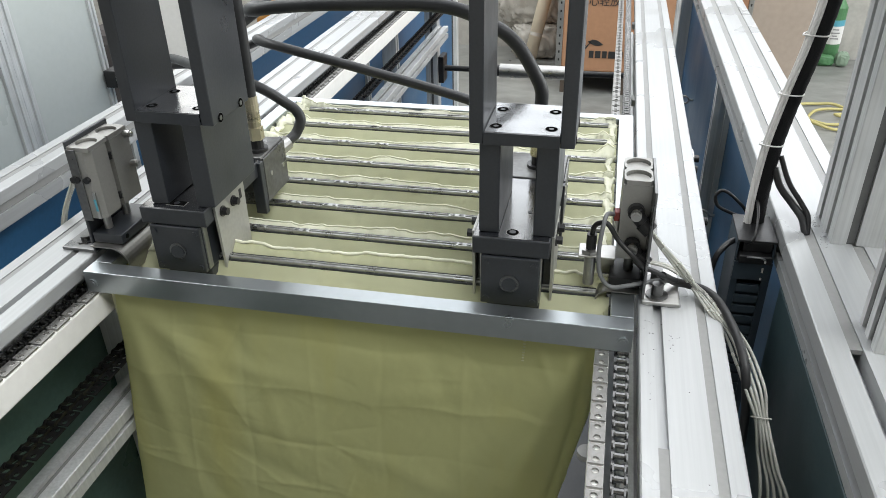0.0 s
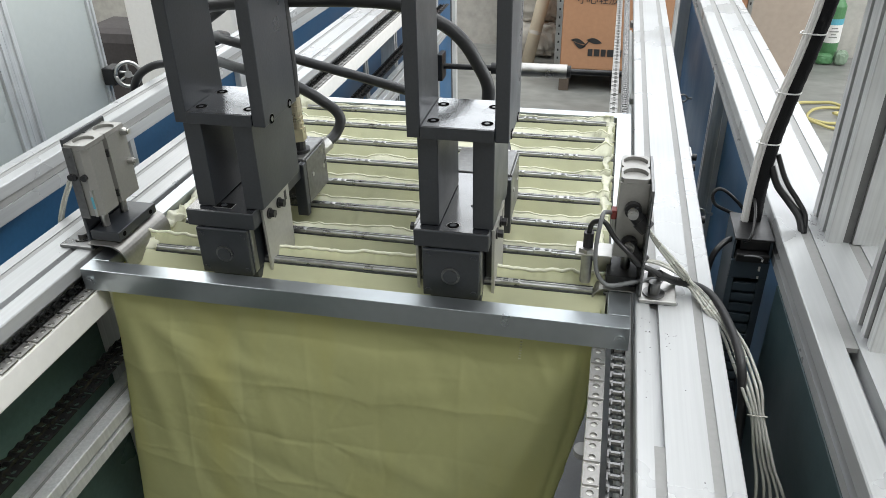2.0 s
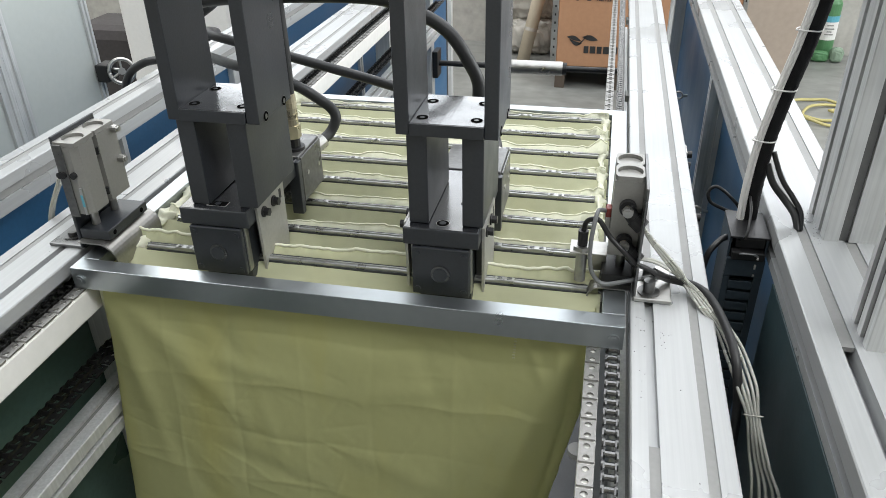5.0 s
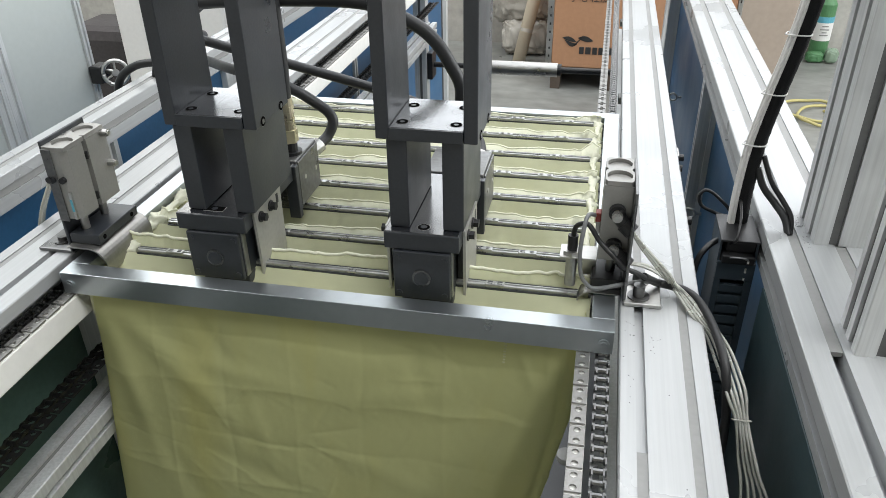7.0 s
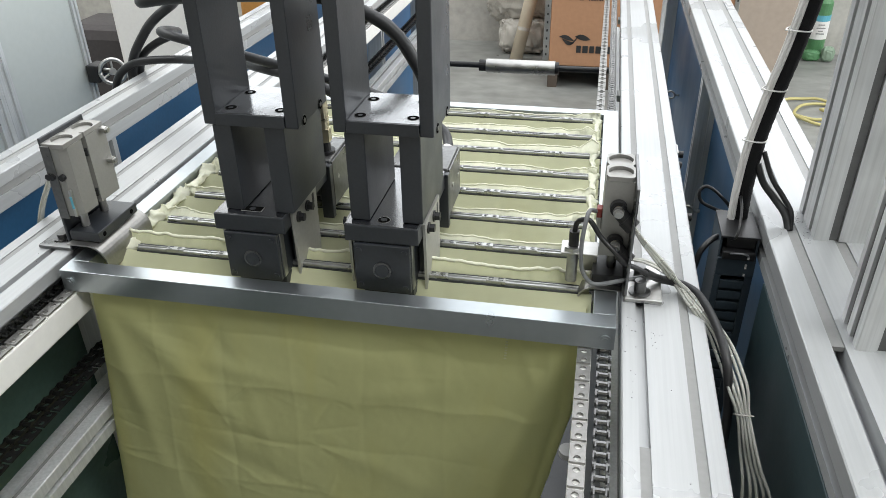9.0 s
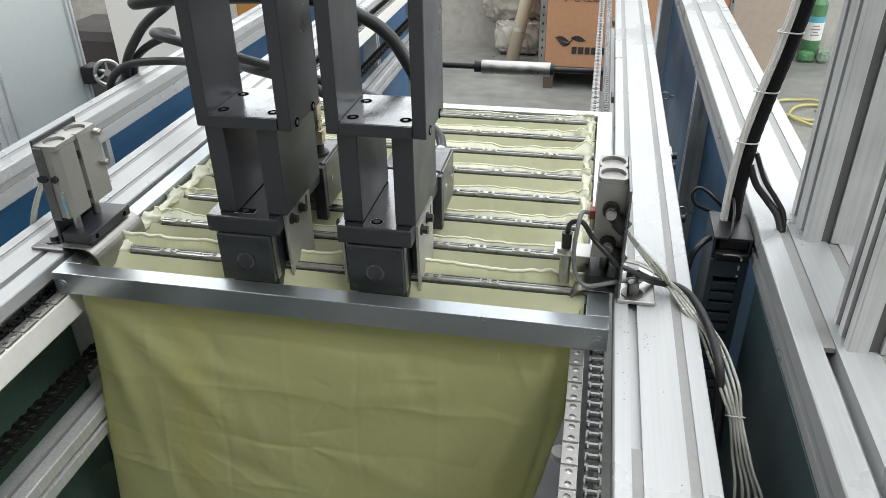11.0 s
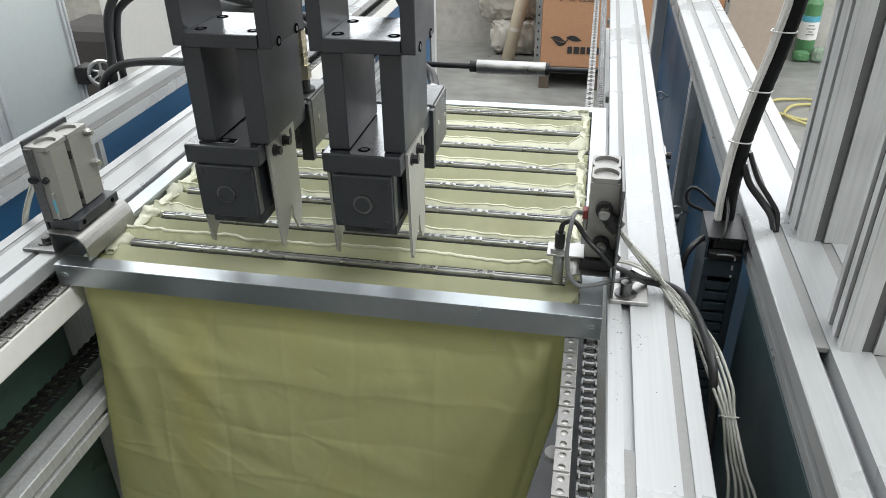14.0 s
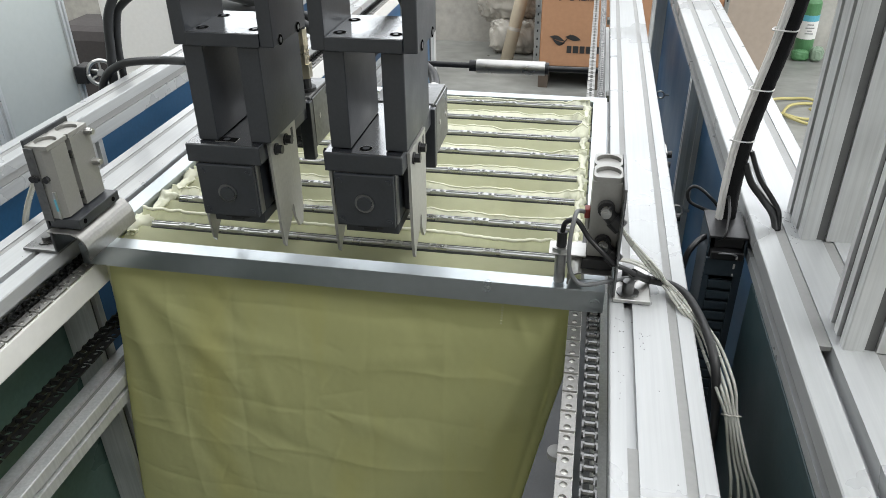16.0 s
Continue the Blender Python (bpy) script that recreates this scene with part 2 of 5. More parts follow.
def slotted(u0, u1, v0, v1, top=(), left=(), right=(), w=0.0095, d=0.007):
    """Outline of an extruded profile with slots in its top, left and right faces (round the corners a small chamfer)."""
    c = 0.0012
    pts = [(u0 + c, v0), (u1 - c, v0), (u1, v0 + c)]
    for s in sorted(right):
        pts += [(u1, s - w / 2), (u1 - d, s - w / 2), (u1 - d, s + w / 2), (u1, s + w / 2)]
    pts += [(u1, v1 - c), (u1 - c, v1)]
    for s in sorted(top, reverse=True):
        pts += [(s + w / 2, v1), (s + w / 2, v1 - d), (s - w / 2, v1 - d), (s - w / 2, v1)]
    pts += [(u0 + c, v1), (u0, v1 - c)]
    for s in sorted(left, reverse=True):
        pts += [(u0, s + w / 2), (u0 + d, s + w / 2), (u0 + d, s - w / 2), (u0, s - w / 2)]
    pts += [(u0, v0 + c)]
    return pts


def screw(p, d, r, h, parent, mat=None, name="bolt"):
    """A socket-head screw at p along d."""
    p, d = Vector(p), Vector(d)
    bm = cyl(p, p + d * h, r, 14)
    cyl(p + d * (h - 0.0004), p + d * (h + 0.0002), r * 0.5, 6, bm=bm)
    return part(name, bm, mat or PLASTIC, parent)


# ---- room ----
def wall_with_opening(name, axis, at, thick, u0, u1, z1, opening, mat):
    """A wall across x or y with one window opening (u0, u1, z0, z1)."""
    bm = bmesh.new()
    a, b, c, d = opening
    for p0, p1, q0, q1 in ((u0, a, 0, z1), (b, u1, 0, z1), (a, b, 0, c), (a, b, d, z1)):
        if axis == "y":
            box(p0, p1, at, at + thick, q0, q1, bm=bm)
        else:
            box(at, at + thick, p0, p1, q0, q1, bm=bm)
    return solo(name, bm, mat, "stained plaster workshop wall with a wide window", "wall", kind="structure")


solo("floor", box(-5, 5, -4, 5.2, -0.1, 0), CONCRETE, "worn grey concrete workshop floor", "floor", kind="structure")
wall_with_opening("wall_north", "y", 4.62, 0.2, -5.2, 5.2, 4.5, (-3.0, 3.8, 2.15, 3.75), PLASTER)
wall_with_opening("wall_east", "x", 4.5, 0.2, -4, 4.62, 4.5, (-0.8, 4.0, 0.95, 3.3), PLASTER)
solo("wall_west", box(-5.2, -5.0, -4, 4.62, 0, 4.5), PLASTER, "plain plaster workshop wall", "wall", kind="structure")
solo("wall_south", box(-5.2, 5.2, -4.2, -4.0, 0, 4.5), PLASTER, "plain plaster workshop wall", "wall", kind="structure")
ceil = bmesh.new()
for x0, x1, y0, y1 in ((-5.2, -4.4, -4.2, 5.2), (-4.4, -1.8, -4.2, -1.3), (-4.4, -1.8, 4.5, 5.2), (-1.8, -0.8, -4.2, 5.2), (3.2, 5.2, -4.2, 5.2), (-0.8, 3.2, -4.2, -2.0), (-0.8, 3.2, -0.35, -0.1), (-0.8, 3.2, 4.5, 5.2)):
    box(x0, x1, y0, y1, 4.5, 4.6, bm=ceil)
solo("ceiling", ceil, CEIL, "grey sheet ceiling with skylights", "ceiling", kind="structure")


# ---- machine frame ----
def profile_beam(name, label, sec, y0, y1, covers=(), ztop=1.0, w=0.0088, mat=None):
    ob = thing(name, label, "aluminium beam", "conveyor frame beams")
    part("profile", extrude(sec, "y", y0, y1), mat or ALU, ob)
    for s, a, b in covers:
        part("slot_cover", box(s - w / 2, s + w / 2, a, b, ztop - 0.006, ztop - 0.0012), COVER, ob, "grey plastic slot cover")
    return ob


def stepped(u0, u1, step, lip, v0, v1, tops, w, d, s):
    """A rail outline whose inner side (towards x = 0) is set back by step below its lip; s is the side of the machine."""
    pts = [(u0, v0), (u1 - step, v0), (u1 - step, lip), (u1, lip), (u1, v1 - 0.0012), (u1 - 0.0012, v1)]
    for t in sorted(tops, reverse=True):
        pts += [(t + w / 2, v1), (t + w / 2, v1 - d), (t - w / 2, v1 - d), (t - w / 2, v1)]
    pts += [(u0 + 0.0012, v1), (u0, v1 - 0.0012)]
    return pts


profile_beam("side_rail", "long silver aluminium side rail with slots", [(-u, v) for u, v in stepped(-0.379, -0.3005, 0.006, 0.990, 0.925, 1.0, (-0.3185, -0.3600), 0.0085, 0.007, 1)][::-1], -1.0, 2.02,
             ((0.3600, -1.0, 2.02), (0.3185, -1.0, -0.150), (0.3185, 0.10, 2.02)))
profile_beam("side_rail", "long silver aluminium side rail with slots", stepped(-0.390, -0.306, 0.016, 0.984, 0.925, 1.0, (-0.3310, -0.3705), 0.0085, 0.007, -1), -1.0, 2.02,
             ((-0.3705, -1.0, 2.02), (-0.3310, 0.13, 2.02)))
profile_beam("outer_beam", "wide silver aluminium outer beam with grey slot covers", slotted(0.457, 0.556, 0.971, 1.015, top=(0.4850, 0.5310), left=(0.990,), w=0.0115, d=0.018), -1.0, 3.0,
             ((0.4850, -0.012, 3.0), (0.5310, -1.0, 3.0)), 1.015, 0.0108)
profile_beam("outer_beam", "square silver aluminium outer beam with slots", slotted(-0.507, -0.462, 0.993, 1.040, top=(-0.4845,), right=(1.0185,), w=0.011, d=0.009), -1.0, 3.0, ((-0.4845, -1.0, 3.0),), 1.040, 0.0105)
l2 = bpy.data.objects["outer_beam.001"]
part("slot_cover", box(-0.4675, -0.4635, -1.0, 3.0, 1.0135, 1.0235), COVER, l2, "grey plastic slot cover")



def upright(name, x0, x1, y0, y1, z0, z1, fx=(), fy=(), label="silver aluminium upright post with slots"):
    """An upright profile with slots in its west face (at fy) and its south face (at fx)."""
    w, d, c = 0.0100, 0.016, 0.001
    pts = [(x0 + c, y0)]
    for s in sorted(fx):
        pts += [(s - w / 2, y0), (s - w / 2, y0 + d), (s + w / 2, y0 + d), (s + w / 2, y0)]
    pts += [(x1 - c, y0), (x1, y0 + c), (x1, y1 - c), (x1 - c, y1), (x0 + c, y1), (x0, y1 - c)]
    for s in sorted(fy, reverse=True):
        pts += [(x0, s + w / 2), (x0 + d, s + w / 2), (x0 + d, s - w / 2), (x0, s - w / 2)]
    pts += [(x0, y0 + c)]
    ob = thing(name, label, "post", "machine posts")
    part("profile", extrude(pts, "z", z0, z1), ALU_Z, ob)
    e = w / 2 - 0.0005
    # Slot strips carry the groove shade in their colour.
    for q in fx:
        part("slot_cover", box(q - e, q + e, y0 + 0.003, y0 + 0.006, z0, z1), COVER_SHADED, ob, "slot strip darkened like a shaded groove")
    for q in fy:
        part("slot_cover", box(x0 + 0.003, x0 + 0.006, q - e, q + e, z0, z1), COVER_SHADED, ob, "slot strip darkened like a shaded groove")
    return ob


upright("upright_post", 0.503, 0.588, 0.180, 0.256, 1.015, 2.2, (0.5235, 0.5675), (0.200, 0.236))
upright("upright_post", 0.498, 0.585, -0.016, 0.034, 1.015, 2.2, (0.520, 0.563), (0.0, 0.02))
for x0, x1 in ((-0.386, -0.342), (0.337, 0.379)):
    for y0 in (-0.9, 1.965):
        upright("floor_post", x0, x1, y0, y0 + 0.044, 0.0, 0.925, ((x0 + x1) / 2,), (y0 + 0.022,), "silver aluminium machine leg under the side rail")
for x0, x1 in ((-0.507, -0.463), (0.516, 0.561)):
    for y0 in (-0.9, 0.75, 2.9):
        upright("floor_post", x0, x1, y0, y0 + 0.044, 0.0, 0.993 if x0 < 0 else 0.971, ((x0 + x1) / 2,), (y0 + 0.022,), "silver aluminium machine leg under the outer beam")

# blue guard panels and their posts in the gaps beside the rails
for x0, ys in ((-0.480, (-0.85, 0.35, 1.55, 2.85)),):
    for a, b in zip(ys, ys[1:]):
        g = thing("machine_guard", "blue painted sheet steel machine guard with silver post", "machine guard", "machine guards")
        part("sheet", box(x0, x0 + 0.004, a + 0.031, b, 0.02, 0.990 if x0 < 0 else 0.970, 0.001), BLUE, g)
        e = 0.012 if x0 > 0 else -0.012
        part("post", extrude([(x0 + e, a), (x0 - e, a), (x0 - e, a + 0.010), (x0 - e * 0.4, a + 0.010), (x0 - e * 0.4, a + 0.020), (x0 - e, a + 0.020), (x0 - e, a + 0.030), (x0 + e, a + 0.030)], "z", 0.0, 0.990 if x0 < 0 else 0.970), ALU_Z, g, "silver aluminium post")

for a, b, w in ((-0.85, 0.88, 0.034), (0.88, 1.95, 0.034), (1.95, 1.985, 0.060)):
    g = thing("machine_guard", "blue painted sheet steel machine guard with silver post", "machine guard", "machine guards")
    if b - a > 0.1:
        part("sheet", box(0.4905, 0.4945, a + 0.031, b, 0.02, 0.970, 0.001), BLUE, g)
    part("post", extrude([(0.458, a), (0.458 + w * 0.35, a), (0.458 + w * 0.35, a + 0.006), (0.458 + w * 0.65, a + 0.006), (0.458 + w * 0.65, a), (0.458 + w, a), (0.458 + w, a + 0.030), (0.458, a + 0.030), (0.458, a + 0.019), (0.464, a + 0.019), (0.464, a + 0.011), (0.458, a + 0.011)], "z", 0.0, 0.970), ALU_Z, g, "silver aluminium post")

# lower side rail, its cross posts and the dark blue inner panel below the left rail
# Lighter ALU_Z here makes up for light missing below the chain.
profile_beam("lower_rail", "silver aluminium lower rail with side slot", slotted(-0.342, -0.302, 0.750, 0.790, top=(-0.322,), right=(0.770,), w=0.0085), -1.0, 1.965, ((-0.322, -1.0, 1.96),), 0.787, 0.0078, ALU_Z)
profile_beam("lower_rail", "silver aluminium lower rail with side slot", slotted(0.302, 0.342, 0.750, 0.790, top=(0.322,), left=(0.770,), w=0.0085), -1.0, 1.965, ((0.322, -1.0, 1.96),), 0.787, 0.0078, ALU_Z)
for sx in (-1, 1):
    for y0 in (-0.62, 0.094, 0.78, 1.45):
        for z0, z1 in ((0.0, 0.925),):
            g = thing("short_post", "silver aluminium post with a slot behind the lower rail", "post", "short posts")
            x0, x1 = (-0.388, -0.346) if sx < 0 else (0.346, 0.377)
            xf, xb = (x1, x1 - 0.008) if sx < 0 else (x0, x0 + 0.008)
            xo = x0 if sx < 0 else x1
            ya, yb = y0 + 0.008, y0 + 0.038
            pts = [(xo, ya), (xf, ya), (xf, ya + 0.010), (xb, ya + 0.010), (xb, yb - 0.010), (xf, yb - 0.010), (xf, yb), (xo, yb)]
            part("profile", extrude(pts, "z", z0, z1), ALU_Z, g)
            part("slot_cover", box(min(xb, xb + 0.002 * (1 if sx < 0 else -1)), max(xb, xb + 0.002 * (1 if sx < 0 else -1)), ya + 0.0105, yb - 0.0105, z0, z1), COVER_SHADED, g, "slot strip darkened like a shaded groove")
_ig = thing("inner_guard", "dark green sheet guard inside the machine", "machine guard")
part("sheet", box(-0.396, -0.3915, -0.95, 0.118, 0.02, 0.924, 0.001), DARKGREEN, _ig)
for y in (-0.40, -0.13):
    part("stiffener", box(-0.3913, -0.3880, y, y + 0.012, 0.03, 0.920, 0.001), DARKGREEN, _ig, "folded stiffening rib")
_ig = thing("inner_guard", "dark blue-grey sheet guard beside the cable duct", "machine guard")
part("sheet", box(0.4565, 0.4600, -0.95, 0.156, 0.02, 0.9695, 0.001), TEAL, _ig)
for z in (0.30, 0.70):
    part("screw_head", cyl((0.4563, -0.60, z), (0.4545, -0.60, z), 0.005, 12), STEEL, _ig)
# Added dark sheet on brackets; darkens what shows below the conveyor.
tray = thing("under_shade_sheet", "dark sheet added under the conveyor to darken the view down", "tray")
part("sheet", box(-0.29, 0.29, -0.9, 1.9, 0.30, 0.304), OXIDE, tray)
part("bracket", box(-0.28, 0.28, -0.80, -0.76, 0.0, 0.299), ALU, tray)
part("bracket", box(-0.28, 0.28, 1.70, 1.74, 0.0, 0.299), ALU, tray)
_g = thing("guide_strip", "white plastic chain guide strip", "guide strip", "chain guides")
part("strip", box(-0.2985, -0.2845, -1.0, 1.96, 0.938, 0.9705, 0.002), UHMW, _g)
for y in (-0.35, 0.25, 0.85, 1.45):
    part("bracket", box(*sorted((-1 * 0.2995, -1 * 0.3150)), y, y + 0.03, 0.925, 0.938, 0.001), STEEL, _g)
_g = thing("guide_strip", "white plastic chain guide strip", "guide strip", "chain guides")
part("strip", box(0.262, 0.2755, -1.0, 1.96, 0.938, 0.9705, 0.002), UHMW, _g)
for y in (-0.35, 0.25, 0.85, 1.45):
    part("bracket", box(*sorted((1 * 0.2995, 1 * 0.3150)), y, y + 0.03, 0.925, 0.938, 0.001), STEEL, _g)

part("pad", cyl((0.2612, -0.110, 0.940), (0.2612, -0.110, 0.946), 0.0080, 20), COVER, _g, "round grey plastic pad")

# idler roller across the far end
ro = thing("idler_roller", "silver idler roller on a thin black shaft", "roller")
part("shaft", cyl((-0.335, 2.0, 0.632), (0.335, 2.0, 0.632), 0.010), PLASTIC, ro)
part("tube", cyl((-0.125, 2.0, 0.632), (0.115, 2.0, 0.632), 0.024, 48), STEEL, ro)
part("collar", cyl((-0.150, 2.0, 0.632), (-0.125, 2.0, 0.632), 0.020, 20), PLASTIC, ro, "black collar")
part("collar", cyl((0.115, 2.0, 0.632), (0.128, 2.0, 0.632), 0.021, 20), PLASTIC, ro, "black collar")
part("bearing_block", box(-0.341, -0.322, 1.968, 2.032, 0.585, 0.680, 0.003), PLASTIC, ro, "black bearing block")
part("bearing_block", box(0.322, 0.336, 1.968, 2.032, 0.585, 0.680, 0.003), PLASTIC, ro, "black bearing block")


# ---- chains ----
PITCH = 0.0254


def roller_mesh(mat):
    bm = cyl((-0.0040, 0, 0), (0.0040, 0, 0), 0.0030, 10)
    return mesh_of(bm, mat)


def pin_mesh(mat):
    return mesh_of(cyl((-0.0070, 0, 0), (0.0070, 0, 0), 0.0019, 8), mat)


def plate_mesh(mat, length):
    """A chain side plate with a waist."""
    n = 6
    half = [(length / 2 + 0.0042 * math.sin(math.pi * k / n), -0.0042 * math.cos(math.pi * k / n)) for k in range(n + 1)]
    sec = half + [(0.0, 0.0027)] + [(-u, -v) for u, v in half] + [(0.0, -0.0027)]
    return mesh_of(extrude(sec, "x", -0.0007, 0.0007), mat)


def tab_mesh(side, mat):
    """An attachment tab with two holes; side +1 has it towards -x."""
    bm = bmesh.new()
    t = -side
    bx0, bx1 = sorted((t * 0.0105, t * 0.0235))
    y0, y1, zt = -PITCH / 2 + 0.0017, PITCH / 2 - 0.0017, 0.0060
    r, cx = 0.0031, t * 0.0170
    for ya, yb, yc in ((y0, 0.0, -PITCH / 4), (0.0, y1, PITCH / 4)):
        ring = [bm.verts.new((cx + r * math.cos(a), yc + r * math.sin(a), zt)) for a in [math.pi / 4 * k for k in range(8)]]
        low = [bm.verts.new((v.co.x, v.co.y, zt - 0.0018)) for v in ring]
        corner = [(bx1, yc), (bx1, yb), (cx, yb), (bx0, yb), (bx0, yc), (bx0, ya), (cx, ya), (bx1, ya)]
        top = [bm.verts.new((u, v, zt)) for u, v in corner]
        bot = [bm.verts.new((u, v, zt - 0.0018)) for u, v in corner]
        for k in range(8):
            n = (k + 1) % 8
            bm.faces.new((ring[k], top[k], top[n], ring[n]))
            bm.faces.new((ring[k], ring[n], low[n], low[k]))
            bm.faces.new((low[k], low[n], bot[n], bot[k]))
            bm.faces.new((top[k], bot[k], bot[n], top[n]))
    bmesh.ops.remove_doubles(bm, verts=bm.verts, dist=1e-6)
    return mesh_of(bm, mat)


KIT = {m.name: (roller_mesh(r), pin_mesh(r), plate_mesh(q, PITCH / 2), {1: tab_mesh(1, m), -1: tab_mesh(-1, m)}) for m, r, q in ((CHAIN, ROLLERS, PLATES), (CHAIN_SHADED, CHAIN_SHADED, CHAIN_SHADED))}


def chain(x, z, side, label, y0, count, mat):
    ob = thing("roller_chain", label, "roller chain", "conveyor chains")
    roller, pin, plate, tab = KIT[mat.name]
    for k in range(count):
        y = y0 + k * PITCH
        l = part("link", tab[side], None, ob)
        l.location = (x, y, z)
        for q in (-PITCH / 4, PITCH / 4):
            part("roller", roller, None, l).location = (side * 0.002, q, 0)
            part("pin", pin, None, l).location = (side * 0.002, q, 0)
        for u in (-0.0062, 0.0062):
            part("side_plate", plate, None, l).location = (u + side * 0.002, 0, 0)
        for u in (-0.0048, 0.0048):
            part("side_plate", plate, None, l).location = (u + side * 0.002, PITCH / 2, 0)
    return ob


chain_right = chain(0.2855, 0.9675, 1, "steel roller chain with drilled attachment tabs", -0.52, 97, CHAIN)
chain_left = chain(-0.3085, 0.9675, -1, "steel roller chain with drilled attachment tabs", -0.517, 97, CHAIN)
chain_return = chain(-0.3085, 0.8600, -1, "return strand of roller chain, painted dark as in shade", -0.52, 97, CHAIN_SHADED)


# ---- pocket filter ----
ADV = 0.063
SEAMS = [0.070 + 0.0693 * k for k in range(8)]
filt = thing("pocket_filter", "yellow cloth pocket filter in a square galvanised frame", "pocket filter")


def channel(x0, x1, y0, y1, inward):
    """A bent sheet channel: top flange and outer web, 25 mm high."""
    bm = bmesh.new()
    th = 0.0012
    box(x0, x1, y0, y1, 1.0 - th, 1.0, 0.0004, bm=bm)
    if inward == "n":
        box(x0, x1, y0, y0 + th, 0.974, 1.0 - th, bm=bm)
        box(x0, x1, y1 - th, y1, 0.990, 1.0 - th, bm=bm)
    if inward == "s":
        box(x0, x1, y1 - th, y1, 0.974, 1.0 - th, bm=bm)
        box(x0, x1, y0, y0 + th, 0.988, 1.0 - th, bm=bm)
    if inward == "e":
        box(x0, x0 + th, y0, y1, 0.974, 1.0 - th, bm=bm)
        box(x1 - th, x1, y0, y1, 0.985, 1.0 - th, bm=bm)
    if inward == "w":
        box(x1 - th, x1, y0, y1, 0.974, 1.0 - th, bm=bm)
        box(x0, x0 + th, y0, y1, 0.985, 1.0 - th, bm=bm)
    return bm


part("frame_bar", channel(-0.296, 0.296, 0.0, 0.021, "n"), GALV, filt, "galvanised front bar of the frame")
part("frame_bar", channel(-0.296, 0.296, 0.571, 0.592, "s"), GALV, filt)
part("frame_bar", channel(-0.296, -0.274, 0.0215, 0.5705, "e"), GALV, filt)
part("frame_bar", channel(0.274, 0.296, 0.0215, 0.5705, "w"), GALV, filt)
for x in (-0.10, 0.02, 0.0994, 0.166, 0.247):
    part("clip", extrude([(x - 0.007, 0.5705), (x + 0.007, 0.5705), (x + 0.004, 0.562), (x - 0.004, 0.562)], "z", 0.9915, 0.9930), GALV, filt, "small folded clip of the rear bar")
for x in (-0.287, 0.287):
    bm = cyl((x, -0.0016, 0.9855), (x, 0.0005, 0.9855), 0.0055, 16)
    cyl((x, -0.0022, 0.9855), (x, -0.0005, 0.9855), 0.0030, 12, bm=bm)
    part("rivet", bm, GALV, filt)


def grid(nu, nv, f):
    bm = bmesh.new()
    V = [[bm.verts.new(f(i / nu, j / nv)) for j in range(nv + 1)] for i in range(nu + 1)]
    for i in range(nu):
        for j in range(nv):
            bm.faces.new((V[i][j], V[i + 1][j], V[i + 1][j + 1], V[i][j + 1])).smooth = True
    return bm


def fbm(x, y, z=0.0, o=4):
    return noise.fractal(Vector((x, y, z)), 0.7, 2.1, o)


def crease(x, z, x0, z0, x1, z1, width, depth):
    """A soft fold along a line in the sheet."""
    dx, dz = x1 - x0, z1 - z0
    L = math.hypot(dx, dz)
    t = max(0, min(1, ((x - x0) * dx + (z - z0) * dz) / L / L))
    d = math.hypot(x - x0 - t * dx, z - z0 - t * dz)
    return depth * math.exp(-(d / width) ** 2) * math.sin(math.pi * min(1, max(0.05, t * 0.9 + 0.1)))


FOLDS = [(-0.26, 0.97, -0.10, 0.80, 0.018, -0.007), (-0.265, 0.96, -0.22, 0.70, 0.016, -0.008), (0.250, 0.975, 0.165, 0.70, 0.014, -0.010), (0.262, 0.975, 0.225, 0.70, 0.010, 0.008), (0.20, 0.985, 0.225, 0.90, 0.006, -0.004), (0.235, 0.985, 0.24, 0.90, 0.005, -0.004),
         (-0.20, 0.90, 0.02, 0.872, 0.012, -0.004), (0.02, 0.872, 0.16, 0.90, 0.013, -0.0035), (-0.16, 0.965, -0.10, 0.88, 0.012, 0.004), (-0.10, 0.88, -0.07, 0.74, 0.012, -0.004),
         (0.0, 0.80, 0.15, 0.74, 0.016, -0.004), (-0.18, 0.78, 0.0, 0.72, 0.014, 0.004), (0.09, 0.95, 0.12, 0.86, 0.012, 0.0035), (0.10, 0.78, 0.06, 0.62, 0.016, -0.005),
         (-0.24, 0.80, -0.14, 0.62, 0.016, 0.005), (0.0, 0.94, 0.22, 0.93, 0.012, 0.003), (-0.05, 0.66, 0.14, 0.60, 0.02, -0.005)]


_cr = random.Random(11)
FINE = []
for _ in range(110):
    cx, cz = _cr.uniform(-0.27, 0.26), _cr.uniform(0.45, 0.97)
    a = _cr.choice((_cr.gauss(0.0, 0.35), _cr.gauss(0.0, 0.35), _cr.gauss(0.9, 0.4), _cr.gauss(-0.9, 0.4)))
    L = _cr.uniform(0.012, 0.05)
    FINE.append((cx - L * math.cos(a), cz - L * math.sin(a), cx + L * math.cos(a), cz + L * math.sin(a), _cr.uniform(0.0016, 0.0050), _cr.choice((-1, 1)) * _cr.uniform(0.0002, 0.0007)))
# lines pressed into the cloth by its folding: upright ones, then level ones
PRESSED = ((-0.205, -0.124, -0.043, 0.040, 0.128), (0.935, 0.868, 0.798, 0.726, 0.650))


